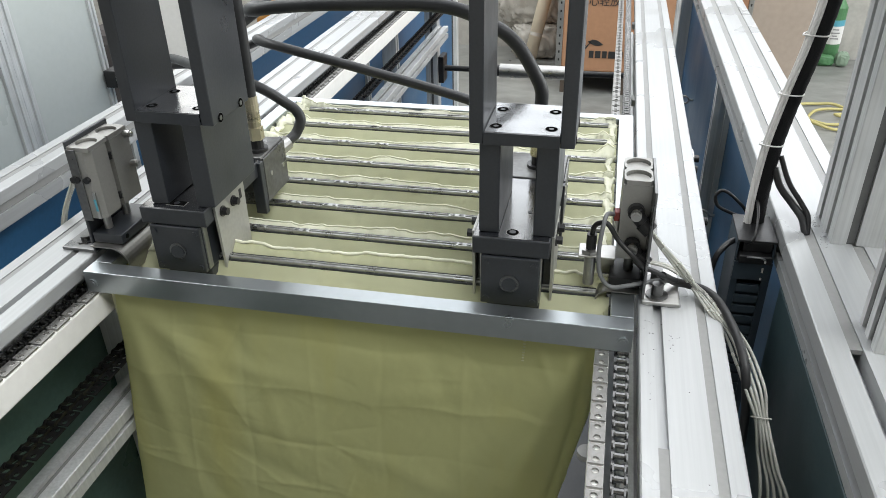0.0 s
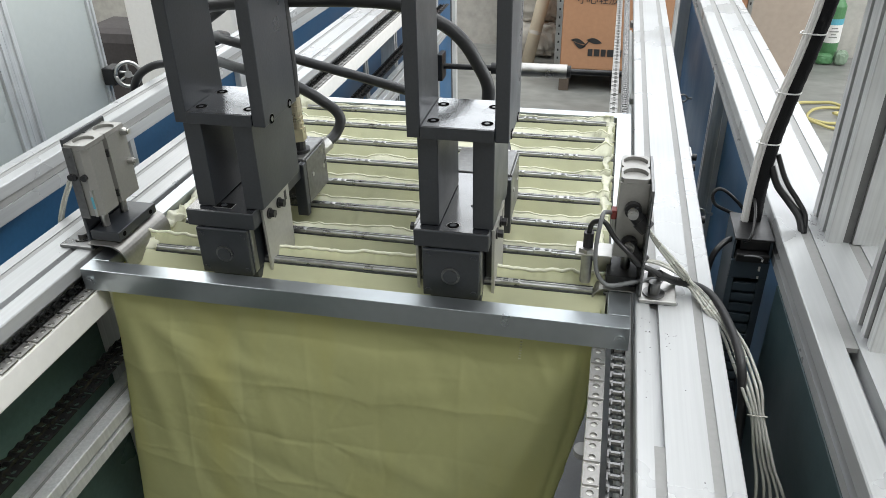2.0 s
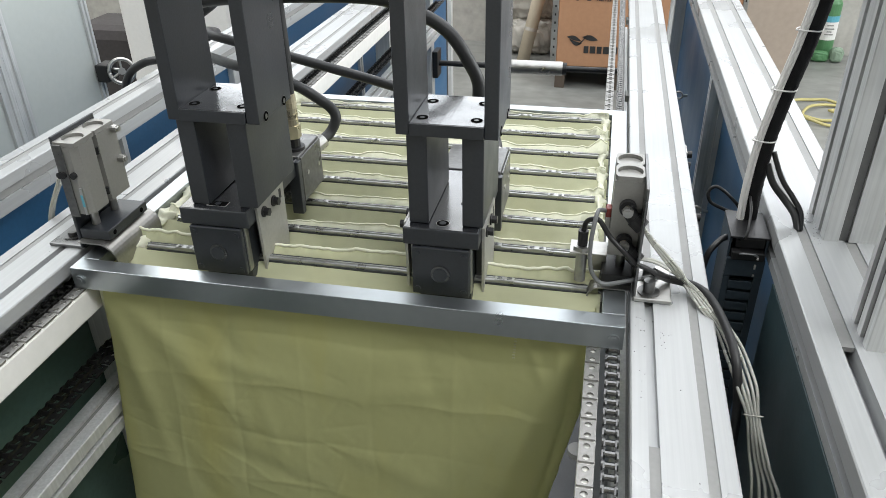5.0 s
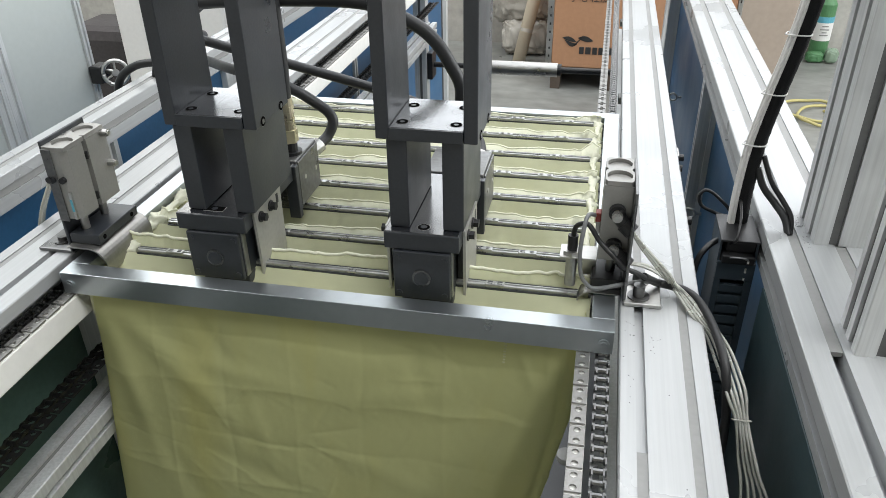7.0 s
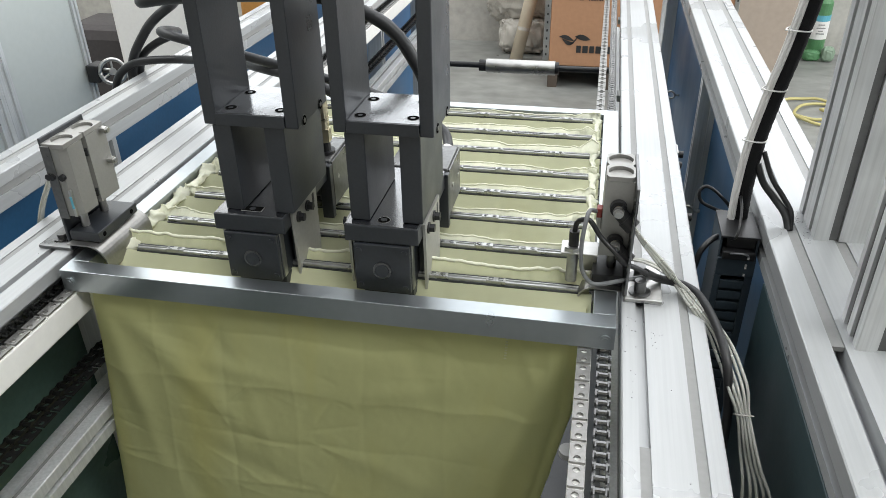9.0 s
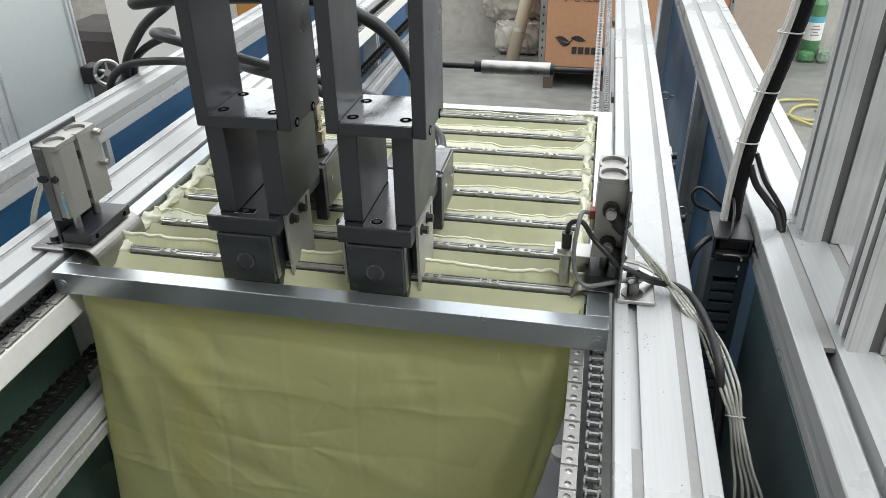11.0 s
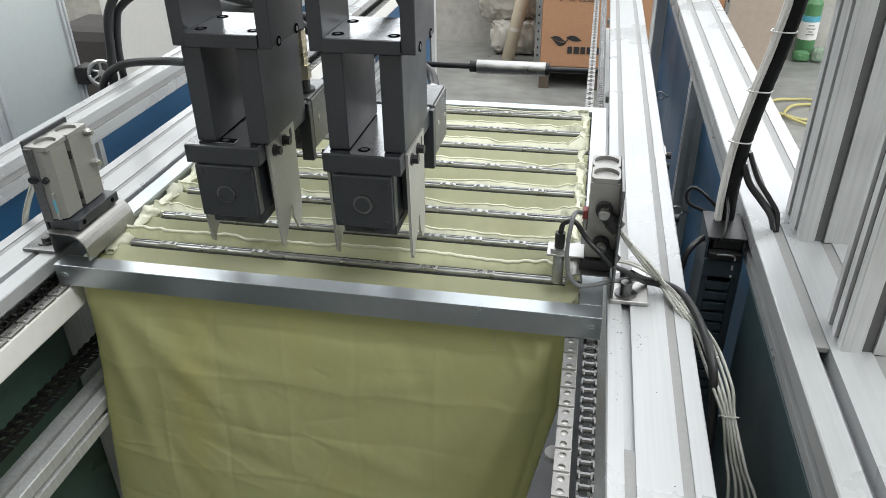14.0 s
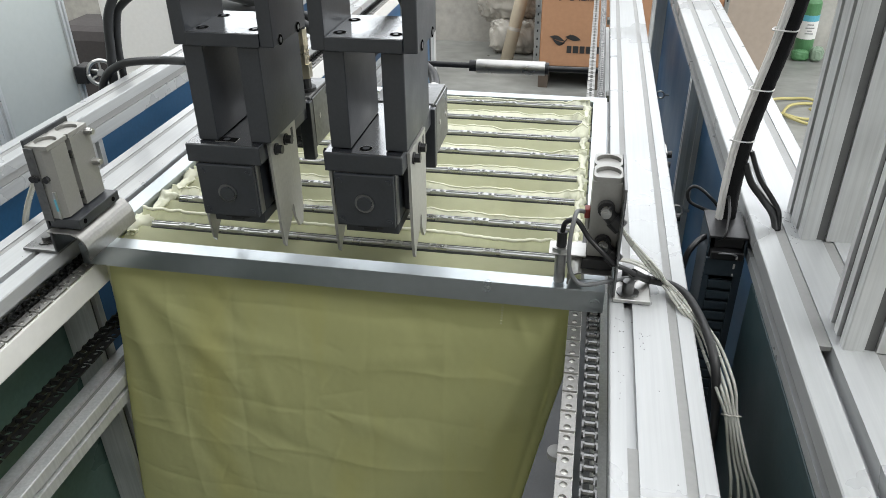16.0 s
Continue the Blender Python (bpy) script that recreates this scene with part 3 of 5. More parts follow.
def pressed_folds(x, z):
    t = 0.0
    for i, c in enumerate(PRESSED[0]):
        d = abs(x - c - 0.006 * fbm(z * 9, i * 3.0, 1.0, 2))
        t += (1 if i % 2 else -1) * 0.0011 * math.exp(-d / 0.007) * (0.45 + 0.9 * abs(fbm(z * 7, i * 2.0, 4.0, 2)))
    for i, c in enumerate(PRESSED[1]):
        d = abs(z - c - 0.010 * fbm(x * 7, i * 3.0, 2.0, 2))
        t += (-1 if i % 2 else 1) * 0.0014 * math.exp(-d / 0.007) * (0.35 + 1.0 * abs(fbm(x * 6, i * 2.0, 6.0, 2)))
    return t


def fine_creases(x, z):
    t = 0.0
    for x0, z0, x1, z1, w, d in FINE:
        if min(x0, x1) - 0.02 < x < max(x0, x1) + 0.02 and min(z0, z1) - 0.02 < z < max(z0, z1) + 0.02:
            dx, dz = x1 - x0, z1 - z0
            k = ((x - x0) * dx + (z - z0) * dz) / (dx * dx + dz * dz)
            if 0 < k < 1:
                off = abs((x - x0) * dz - (z - z0) * dx) / math.hypot(dx, dz)
                t += d * math.exp(-off / w) * min(1, 4 * k, 4 * (1 - k))
    return t


def front_sheet(u, v):
    z = 0.986 - 0.55 * v
    left = -0.272 - 0.066 * min(0.75, v)
    right = 0.268 - 0.028 * v - 0.080 * max(0, v - 0.22)
    x = left + (right - left) * u
    edge = math.sin(math.pi * u) ** 0.26
    belly = 0.030 * math.sin(math.pi * min(1, v * 0.75)) ** 1.1 * edge
    y = 0.0115 - belly + 0.010 * (1 - edge) * min(1, v * 4)
    k = min(1, v * 8)
    y += 0.0030 * k * math.exp(-((u - 0.975) / 0.007) ** 2)
    y += sum((0.62 if i < 2 else 0.40) * crease(x, z, *f) for i, f in enumerate(FOLDS))
    y += k * (0.0022 * fbm(x * 4.5, z * 5.5, 3.0, 2) + 0.0005 * fbm(x * 18, z * 16, 5.0) + fine_creases(x, z) + pressed_folds(x, z))
    return (x, y, z)


sheet = grid(300, 280, front_sheet)
part("front_pocket_sheet", sheet, CLOTH, filt, "creased yellow cloth hanging from the front bar", smooth=True)


def side_sheet(s):
    def f(u, v):
        z = 0.986 - 0.55 * v
        e = front_sheet(0.0 if s < 0 else 1.0, v)
        y = e[1] + 0.060 * u
        return (e[0] - s * (0.010 * math.sin(math.pi * u) + 0.004 * fbm(z * 14, u * 3, s)) * min(1, v * 5), y, z)
    return f


def hem(u, v):
    x, y, z = front_sheet(0.0, v)
    return (x - 0.0015 + 0.0060 * u, y - 0.0012 - 0.0012 * math.sin(math.pi * u) - 0.001 * fbm(z * 60, 2.0), z)


part("hem", grid(4, 160, hem), CLOTH_IN, filt, "pale folded hem", smooth=True)
stitches = bmesh.new()
for i in range(9):
    v = 0.030 + 0.0062 * i
    x, y, z = front_sheet(0.862, v)
    box(x - 0.0013, x + 0.0013, y - 0.0009, y - 0.0001, z - 0.0005, z + 0.0005, bm=stitches)
part("stitch_row", stitches, CLOTH_IN, filt, "short row of pale stitches")
for s in (-1, 1):
    part("pocket_gusset", grid(8, 60, side_sheet(s)), CLOTH, filt, smooth=True)


def pocket(k):
    """The cloth between two seams, sagging into the pocket's mouth."""
    a = 0.021 if k == 0 else SEAMS[k - 1] + 0.007
    b = SEAMS[k] - 0.0046 if k < 8 else 0.571

    def f(u, v):
        x = -0.272 + 0.544 * u
        y = a + (b - a) * v
        end = min(1, 9 * u, 9 * (1 - u))
        sag = (0.024 + 0.008 * fbm(x * 5, k * 3.1)) * (math.sin(math.pi * v) ** 1.25) * (0.35 + 0.65 * end)
        z = 0.9925 - sag + (0.004 * fbm(x * 14, y * 18, k) - 0.003 * max(0, 1 - 1.7 * abs(fbm(x * 16, y * 24, k + 5))) ** 3) * math.sin(math.pi * v)
        if k == 8:
            z -= 0.006
        return (x, y, z)
    return grid(160, 14, f)


for k in range(9):
    part("pocket_mouth", pocket(k), CLOTH_IN, filt, smooth=True)


def ruffle_point(k, u, v):
    """The cut cloth edge that stands up behind a seam strip, crumpled at its ends."""
    x = -0.262 + 0.531 * u
    h = (0.0190 if k == 0 else 0.0115) + 0.0040 * fbm(x * 5, k * 2.7, 0.0, 2) + 0.0026 * fbm(x * 26, k * 5.3, 0.0, 3)
    end = max(0, 1 - 9 * u) if k else 0.3 * max(0, 1 - 9 * u)
    end = max(end, 1 - 12 * (1 - u))
    h += 0.010 * end * (0.6 + fbm(x * 50, k * 1.3))
    lean = (0.010 + 0.008 * fbm(x * 4, k * 4.1 + 2, 0.0, 2)) * v * v + 0.010 * end * fbm(x * 60, v * 3, k)
    return (x, SEAMS[k] + 0.0050 + lean + 0.0030 * v * fbm(x * 34, v * 1.5, k + 9), 0.986 + max(0.005, h) * v)


pressed = []
for k in range(8):
    x0, x1 = -0.243, 0.258
    st = part("seam_strip", box(x0, x1, SEAMS[k] - 0.0044, SEAMS[k] + 0.0024, 0.984, 0.9966, 0.0012), STRIP, filt, "crimped galvanised seam strip")
    # Black bars paint the shaded gap behind the strip and its shadow below.
    part("gap_shade_bar", box(x0, x1, SEAMS[k] + 0.0025, SEAMS[k] + 0.0048, 0.984, 0.9963, 0.0002), OXIDE, st, "black bar painted as the shaded gap behind the strip")
    part("under_shade_bar", box(x0, x1, SEAMS[k] - 0.0058, SEAMS[k] - 0.0045, 0.980, 0.9932, 0.0003), OXIDE, st, "black bar painted as the shadow under the strip")
    part("strip_bead", cyl((x0, SEAMS[k] - 0.0003, 0.9970), (x1, SEAMS[k] - 0.0003, 0.9970), 0.0009, 8), STRIP, st)
    part("cloth_edge", grid(300, 5, lambda u, v: ruffle_point(k, u, v)), FLUFF if k else CLOTH_IN, filt, "pale cloth edge standing behind the strip", smooth=True)
    part("cut_rim", hose([ruffle_point(k, i / 160, 1.0) for i in range(161)], 0.0013 if k else 0.0019, 6, 2), FLUFF, filt, "white frayed rim of the cloth edge")
    # crimp marks
    rng = random.Random(k)
    xs = (-0.196, -0.134, -0.0835, 0.0585, 0.110, 0.172) if k == 0 else [-0.20, -0.14, -0.085, 0.085, 0.135, 0.205] if k > 1 else [-0.205, -0.15, -0.085, 0.10, 0.155, 0.21]
    for x in xs:
        fresh = k == 0 and abs(x) < 0.15
        x += 0 if k == 0 else rng.uniform(-0.012, 0.012)
        top = 0.9976 + rng.uniform(0, 0.0008)
        c = part("crimp", box(x - 0.0105, x + 0.0105, SEAMS[k] - 0.0048, SEAMS[k] + 0.0028, 0.9925, top, 0.0012), STRIP, filt)
        # Raised black boxes paint the shade inside the two dents.
        for dx in (-0.0052, 0.0052):
            w = rng.uniform(0.0024, 0.0036)
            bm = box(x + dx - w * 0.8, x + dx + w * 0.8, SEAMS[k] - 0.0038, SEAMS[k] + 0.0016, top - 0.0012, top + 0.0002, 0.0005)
            part("dent_shade", bm, OXIDE, c)
            part("burr", hose([(x + dx - w, SEAMS[k] - 0.0010, top - 0.0004), (x + dx, SEAMS[k] - 0.0034, top + 0.0008), (x + dx + w, SEAMS[k] - 0.0010, top - 0.0004)], 0.0006, 6, 4), STRIP, c)
        if fresh:
            pressed.append((c, 5.0 if abs(x) > 0.1 else 11.5))


def rolled_edge(side, y0, y1, size):
    """The crumpled roll of cloth along one side of the frame, thicker where a seam ends."""
    def f(u, v):
        y = y0 + (y1 - y0) * u
        near = min(abs(y - q - 0.006) for q in SEAMS)
        r = size * (0.55 + 0.9 * math.exp(-(near / 0.013) ** 2))
        a = 2 * math.pi * v
        c, d = math.cos(a), math.sin(a)
        r *= 1 + 0.75 * fbm(y * 70, c * 1.1 + side, d * 1.1, 3) + 0.35 * max(0, 1 - 3 * abs(fbm(y * 40 + c, d * 1.4, side * 3.0, 2)))
        x = side * 0.2635 + 0.0035 * fbm(y * 28, side * 2.0, 0.0, 2)
        return (x + 1.25 * r * c, y + 0.004 * fbm(y * 45, c, d, 2), 0.9905 + 0.9 * r * d)
    return grid(260, 14, f)


part("rolled_cloth_edge", rolled_edge(-1, 0.05, 0.568, 0.0062), FLUFF, filt, "pale crumpled cloth rolled along the frame", smooth=True)
part("rolled_cloth_edge", rolled_edge(1, 0.10, 0.568, 0.0038), FLUFF, filt, "pale crumpled cloth rolled along the frame", smooth=True)


# ---- press heads ----
LIFT = 0.079


def press_head(label, hose_on_left, dc, du):
    """Built round x = 0 at its lowered height; the pose shifts it along x and z."""
    h = thing("press_head", label, "press head", "pair of press heads")
    # base plate and body
    b = part("base_plate", box(-0.0385, 0.0385, 0.038, 0.180, 1.047, 1.0659, 0.0012), OXIDE, h, "black base plate with a machined top")
    part("machined_face", box(-0.0374, 0.0374, 0.0392, 0.1790, 1.0655, 1.0665, 0.0003), MACHINED, b, "bright machined black top face")
    if hose_on_left:
        part("counterbore", box(-0.0105, 0.0105, 0.0475, 0.0570, 1.0656, 1.0672, 0.0002), HOLE, b, "oblong bolt slot painted as a flat black plate")
        part("counterbore_rim", box(-0.0112, 0.0112, 0.0468, 0.0577, 1.0656, 1.0667, 0.0004), STEEL, b)
    else:
        part("counterbore", cyl((0.0, 0.052, 1.0655), (0.0, 0.052, 1.0668), 0.0062, 18), HOLE, b)
        part("counterbore_rim", cyl((0.0, 0.052, 1.0655), (0.0, 0.052, 1.0667), 0.0068, 20), STEEL, b)
    part("bolt_head", cyl((0.0, 0.052, 1.0660), (0.0, 0.052, 1.0674), 0.0036, 6), OXIDE, b)
    part("pin", cyl((0.012, 0.098, 1.0663), (0.012, 0.098, 1.0671), 0.0022, 10), PLASTIC, b)
    body = part("body", box(-0.0300, 0.0300, 0.041, 0.118, 0.990, 1.0465, 0.0015), OXIDE, h, "black body of the press head")
    part("front_cover", box(-0.0295, 0.0295, 0.0355, 0.0405, 0.9905, 1.046, 0.001), OXIDE, body)
    ring = cyl((0.0, 0.0340, 1.0165), (0.0, 0.0356, 1.0165), 0.0098, 24)
    part("cover_ring", ring, DARKSTEEL, body, "worn steel ring")
    part("cover_boss", cyl((0.0, 0.0330, 1.0165), (0.0, 0.0341, 1.0165), 0.0074, 20), OXIDE, body)
    for x in (-0.024, 0.024):
        for z in (0.997, 1.039):
            screw((x, 0.0356, z), (0, -1, 0), 0.0032, 0.0015, body, OXIDE, "cover_screw")
    for x in (-0.0300, 0.0300):
        part("side_liner", box(x - 0.0012, x + 0.0012, 0.0420, 0.0500, 0.992, 1.045, 0.0004), STEEL, body, "bright steel liner")
    d = part("die", box(-0.0245, 0.0300, 0.046, 0.110, 0.9785, 0.9898, 0.001), OXIDE, h, "black crimping die")
    part("die_insert", box(-0.012, 0.014, 0.0445, 0.0462, 0.984, 0.9895, 0.0006), PLASTIC, d)
    part("die_insert", box(-0.006, 0.008, 0.0446, 0.0462, 0.9815, 0.984, 0.0004), PLASTIC, d)
    # fork plates straddling the seam
    for s in (-1, 1):
        sec = [(0.056, 1.0625), (0.058, 1.030), (0.0595, 0.975), (0.0625, 0.946), (0.0665, 0.941), (0.0715, 0.950), (0.0900, 0.966), (0.0915, 0.974), (0.0945, 0.9785), (0.0975, 0.974), (0.0990, 0.960),
               (0.1080, 0.944), (0.1170, 0.944), (0.1215, 0.958), (0.1245, 0.990), (0.1260, 1.0625)]
        f = part("fork_plate", extrude(sec, "x", s * 0.0389, s * 0.0418), FORK, h, "forked steel side plate")
        part("spacer", box(min(s * 0.0305, s * 0.0385), max(s * 0.0305, s * 0.0385), 0.070, 0.112, 0.995, 1.0465, 0.001), OXIDE, h)
        for y in (0.070, 0.096):
            bm = cyl((s * 0.0418, y, 1.052), (s * 0.0490, y, 1.052), 0.0048, 6)
            cyl((s * 0.0418, y, 1.052), (s * 0.0434, y, 1.052), 0.0062, 16, bm=bm)
            part("hex_bolt", bm, PLASTIC, f)
        part("slot_hole", box(min(s * 0.0412, s * 0.0420), max(s * 0.0412, s * 0.0420), 0.112, 0.118, 1.046, 1.058, 0.0003), PLASTIC, f)
    # lower columns
    for x0, x1 in ((-0.0375, -0.0175), (0.0165, 0.0375)):
        c = part("column_plate", box(x0 + dc, x1 + dc, 0.048, 0.150, 1.067, 1.1605, 0.0012), OXIDE, h, "black upright plate")
    # upper bracket
    u = part("bracket_floor", box(-0.0353 + du, 0.0353 + du, 0.0464, 0.128, 1.1610, 1.1735, 0.0006), MACHINED, h, "black machined bracket floor")
    for x in (-0.026 + du, 0.026 + du):
        for y in (0.062, 0.108):
            part("counterbore_rim", cyl((x, y, 1.1725), (x, y, 1.1737), 0.0062, 20), DARKSTEEL, u)
            part("counterbore", cyl((x, y, 1.1730), (x, y, 1.1739), 0.0057, 20), HOLE, u)
            part("screw_head", cyl((x, y - 0.0006, 1.1730), (x, y - 0.0006, 1.1741), 0.0026, 6), OXIDE, u)
    for x0, x1 in ((-0.0490 + du, -0.0355 + du), (0.0355 + du, 0.0490 + du)):
        c = part("bracket_side", box(x0, x1, 0.046, 0.128, 1.1610, 1.62, 0.0012), OXIDE, h, "tall black bracket side plate")
        s = 1 if x0 > 0 else -1
        xs = x1 if s > 0 else x0
        for y in (0.062, 0.108):
            part("screw_rim", cyl((xs, y, 1.1650), (xs + s * 0.0004, y, 1.1650), 0.0056, 18), DARKSTEEL, c)
            part("side_screw", cyl((xs, y, 1.1650), (xs + s * 0.0007, y, 1.1650), 0.0050, 18), HOLE, c)
            part("screw_socket", cyl((xs, y, 1.1650), (xs + s * 0.0010, y, 1.1650), 0.0028, 6), DARKSTEEL, c)
    part("bracket_rear", box(-0.0350 + du, 0.0350 + du, 0.1225, 0.128, 1.42, 1.62, 0.001), OXIDE, h)
    part("bracket_nose", box(-0.0354 + du, 0.0354 + du, 0.0445, 0.0463, 1.1612, 1.1733, 0.0005), OXIDE, h)
    # rear valve block
    k = part("valve_block", box(-0.030, 0.0400, 0.181, 0.250, 1.005, 1.0680, 0.0015), VALVE, h, "grey steel valve block")
    part("front_plate", box(0.0290, 0.0430, 0.171, 0.1805, 0.996, 1.0650, 0.001), OXIDE, k)
    part("end_cap", box(0.0402, 0.0425, 0.183, 0.248, 1.008, 1.066, 0.0008), VALVE, k)
    for y, z in ((0.200, 1.040), (0.236, 1.036)):
        part("port_plug", cyl((0.0425, y, z), (0.0432, y, z), 0.003, 12), STEEL, k)
    fx, fy = (0.026, 0.205) if hose_on_left else (0.008, 0.214)
    bm = cyl((fx, fy, 1.068), (fx, fy, 1.0715), 0.0130, 20)
    cyl((fx, fy, 1.0715), (fx, fy, 1.083), 0.0082, 12, bm=bm)
    part("hose_fitting", bm, PLASTIC, k, "black base of the hose fitting")
    part("hex_nut", cyl((fx, fy, 1.083), (fx, fy, 1.099), 0.0105, 6), BRASS, k, "yellowish zinc hex nut")
    bm = cyl((fx, fy, 1.099), (fx, fy, 1.138), 0.0084, 16)
    for z in (1.104, 1.111, 1.118, 1.125):
        cyl((fx, fy, z), (fx, fy, z + 0.003), 0.0089, 16, bm=bm)
    part("ferrule", bm, BRASS, k, "crimped zinc ferrule")
    part("hose_end", cyl((0.0220 if not hose_on_left else 0.0320, 0.2485, 1.050), (0.0260 if not hose_on_left else 0.0400, 0.264, 1.056), 0.0100, 14), STEEL, k)
    if hose_on_left:
        part("pressure_hose", hose([(fx, fy, 1.136), (fx + 0.001, fy, 1.18), (fx, fy, 1.25), (fx - 0.004, fy, 1.40), (fx - 0.01, fy, 1.62)], 0.0076, 12), RUBBER, h, "black rubber pressure hose")
        part("pressure_hose", hose([(0.038, 0.260, 1.055), (0.047, 0.276, 1.063), (0.053, 0.284, 1.079), (0.047, 0.286, 1.092), (0.032, 0.284, 1.104), (0.010, 0.284, 1.117), (-0.030, 0.29, 1.130), (-0.10, 0.32, 1.132), (-0.20, 0.42, 1.112), (-0.27, 0.49, 1.088)], 0.0070, 12), RUBBER, h, "black rubber pressure hose")
    else:
        part("pressure_hose", hose([(fx, fy, 1.136), (fx, fy, 1.159), (-0.0015, fy, 1.180), (-0.0215, fy, 1.210), (-0.050, fy, 1.230), (-0.105, fy, 1.248), (-0.222, fy, 1.247), (-0.30, fy + 0.012, 1.239), (-0.345, fy + 0.03, 1.230), (-0.385, 0.35, 1.213), (-0.4285, 0.47, 1.190), (-0.4745, 0.53, 1.161), (-0.5085, 0.53, 1.138), (-0.5415, 0.54, 1.110), (-0.5755, 0.54, 1.061), (-0.5935, 0.55, 1.0), (-0.6035, 0.55, 0.92), (-0.605, 0.55, 0.72)], 0.0076, 12), RUBBER, h, "black rubber pressure hose with faint print")
        part("pressure_hose", hose([(0.024, 0.258, 1.055), (0.022, 0.276, 1.060), (0.012, 0.292, 1.070), (-0.020, 0.302, 1.085), (-0.09, 0.302, 1.113), (-0.23, 0.302, 1.147), (-0.32, 0.302, 1.167), (-0.38, 0.330, 1.170), (-0.440, 0.45, 1.140), (-0.4815, 0.54, 1.112), (-0.5245, 0.545, 1.093), (-0.5545, 0.55, 1.074), (-0.5705, 0.555, 1.055), (-0.5885, 0.565, 1.0), (-0.5985, 0.575, 0.92), (-0.60, 0.575, 0.72)], 0.0064, 12), RUBBER, h, "black rubber pressure hose")
    return h


head_left = press_head("black steel press head with forked plates and an upright hose", True, 0.010, 0.015)
head_right = press_head("black steel press head with forked plates and arching hoses", False, 0.004, 0.006)

# the hose that rises from behind the outer beam
for pts in ([(-0.580, 0.55, 0.70), (-0.580, 0.55, 0.92), (-0.573, 0.55, 0.99), (-0.550, 0.54, 1.033), (-0.512, 0.53, 1.058), (-0.478, 0.53, 1.066), (-0.426, 0.53, 1.070), (-0.370, 0.505, 1.078)],):
    solo("hydraulic_hose", hose(pts, 0.0068, 12), RUBBER, "black rubber hydraulic hose rising from behind the outer beam", "hose")


# ---- clamping cylinders ----
def socket(p, parent, r=0.0055, h=0.006):
    p = Vector(p)
    bm = cyl(p, p + Vector((0, 0, 0.0012)), r * 1.9, 20)
    cyl(p + Vector((0, 0, 0.001)), p + Vector((0, 0, h)), r, 16, bm=bm)
    cyl(p + Vector((0, 0, h - 0.0002)), p + Vector((0, 0, h + 0.0002)), r * 0.5, 6, bm=bm)
    return part("socket_bolt", bm, DARKSTEEL, parent, "dark socket bolt with washer")


moving = []


def bored_cap(x0, x1, y0, y1, z0, z1, bores, r, seg=24):
    """A block's top slab with round bores through it; each bore takes an equal share of the slab's length."""
    bm = bmesh.new()
    n = len(bores)
    cuts = [y0] + [(bores[i] + bores[i + 1]) / 2 for i in range(n - 1)] + [y1]
    cx = (x0 + x1) / 2
    for yc, a, b in zip(bores, cuts, cuts[1:]):
        ring = {}
        for k in range(seg):
            t = 2 * math.pi * (k + 0.5) / seg
            c, d = math.cos(t), math.sin(t)
            e = min((x1 - cx) / abs(c), ((b - yc) if d > 0 else (yc - a)) / abs(d))
            for z in (z0, z1):
                ring[k, z] = (bm.verts.new((cx + r * c, yc + r * d, z)), bm.verts.new((cx + e * c, yc + e * d, z)))
        for k in range(seg):
            m = (k + 1) % seg
            bm.faces.new((ring[k, z1][0], ring[k, z1][1], ring[m, z1][1], ring[m, z1][0]))
            bm.faces.new((ring[k, z1][0], ring[m, z1][0], ring[m, z0][0], ring[k, z0][0]))
            bm.faces.new((ring[k, z1][1], ring[k, z0][1], ring[m, z0][1], ring[m, z1][1]))
    bmesh.ops.recalc_face_normals(bm, faces=bm.faces)
    return bm



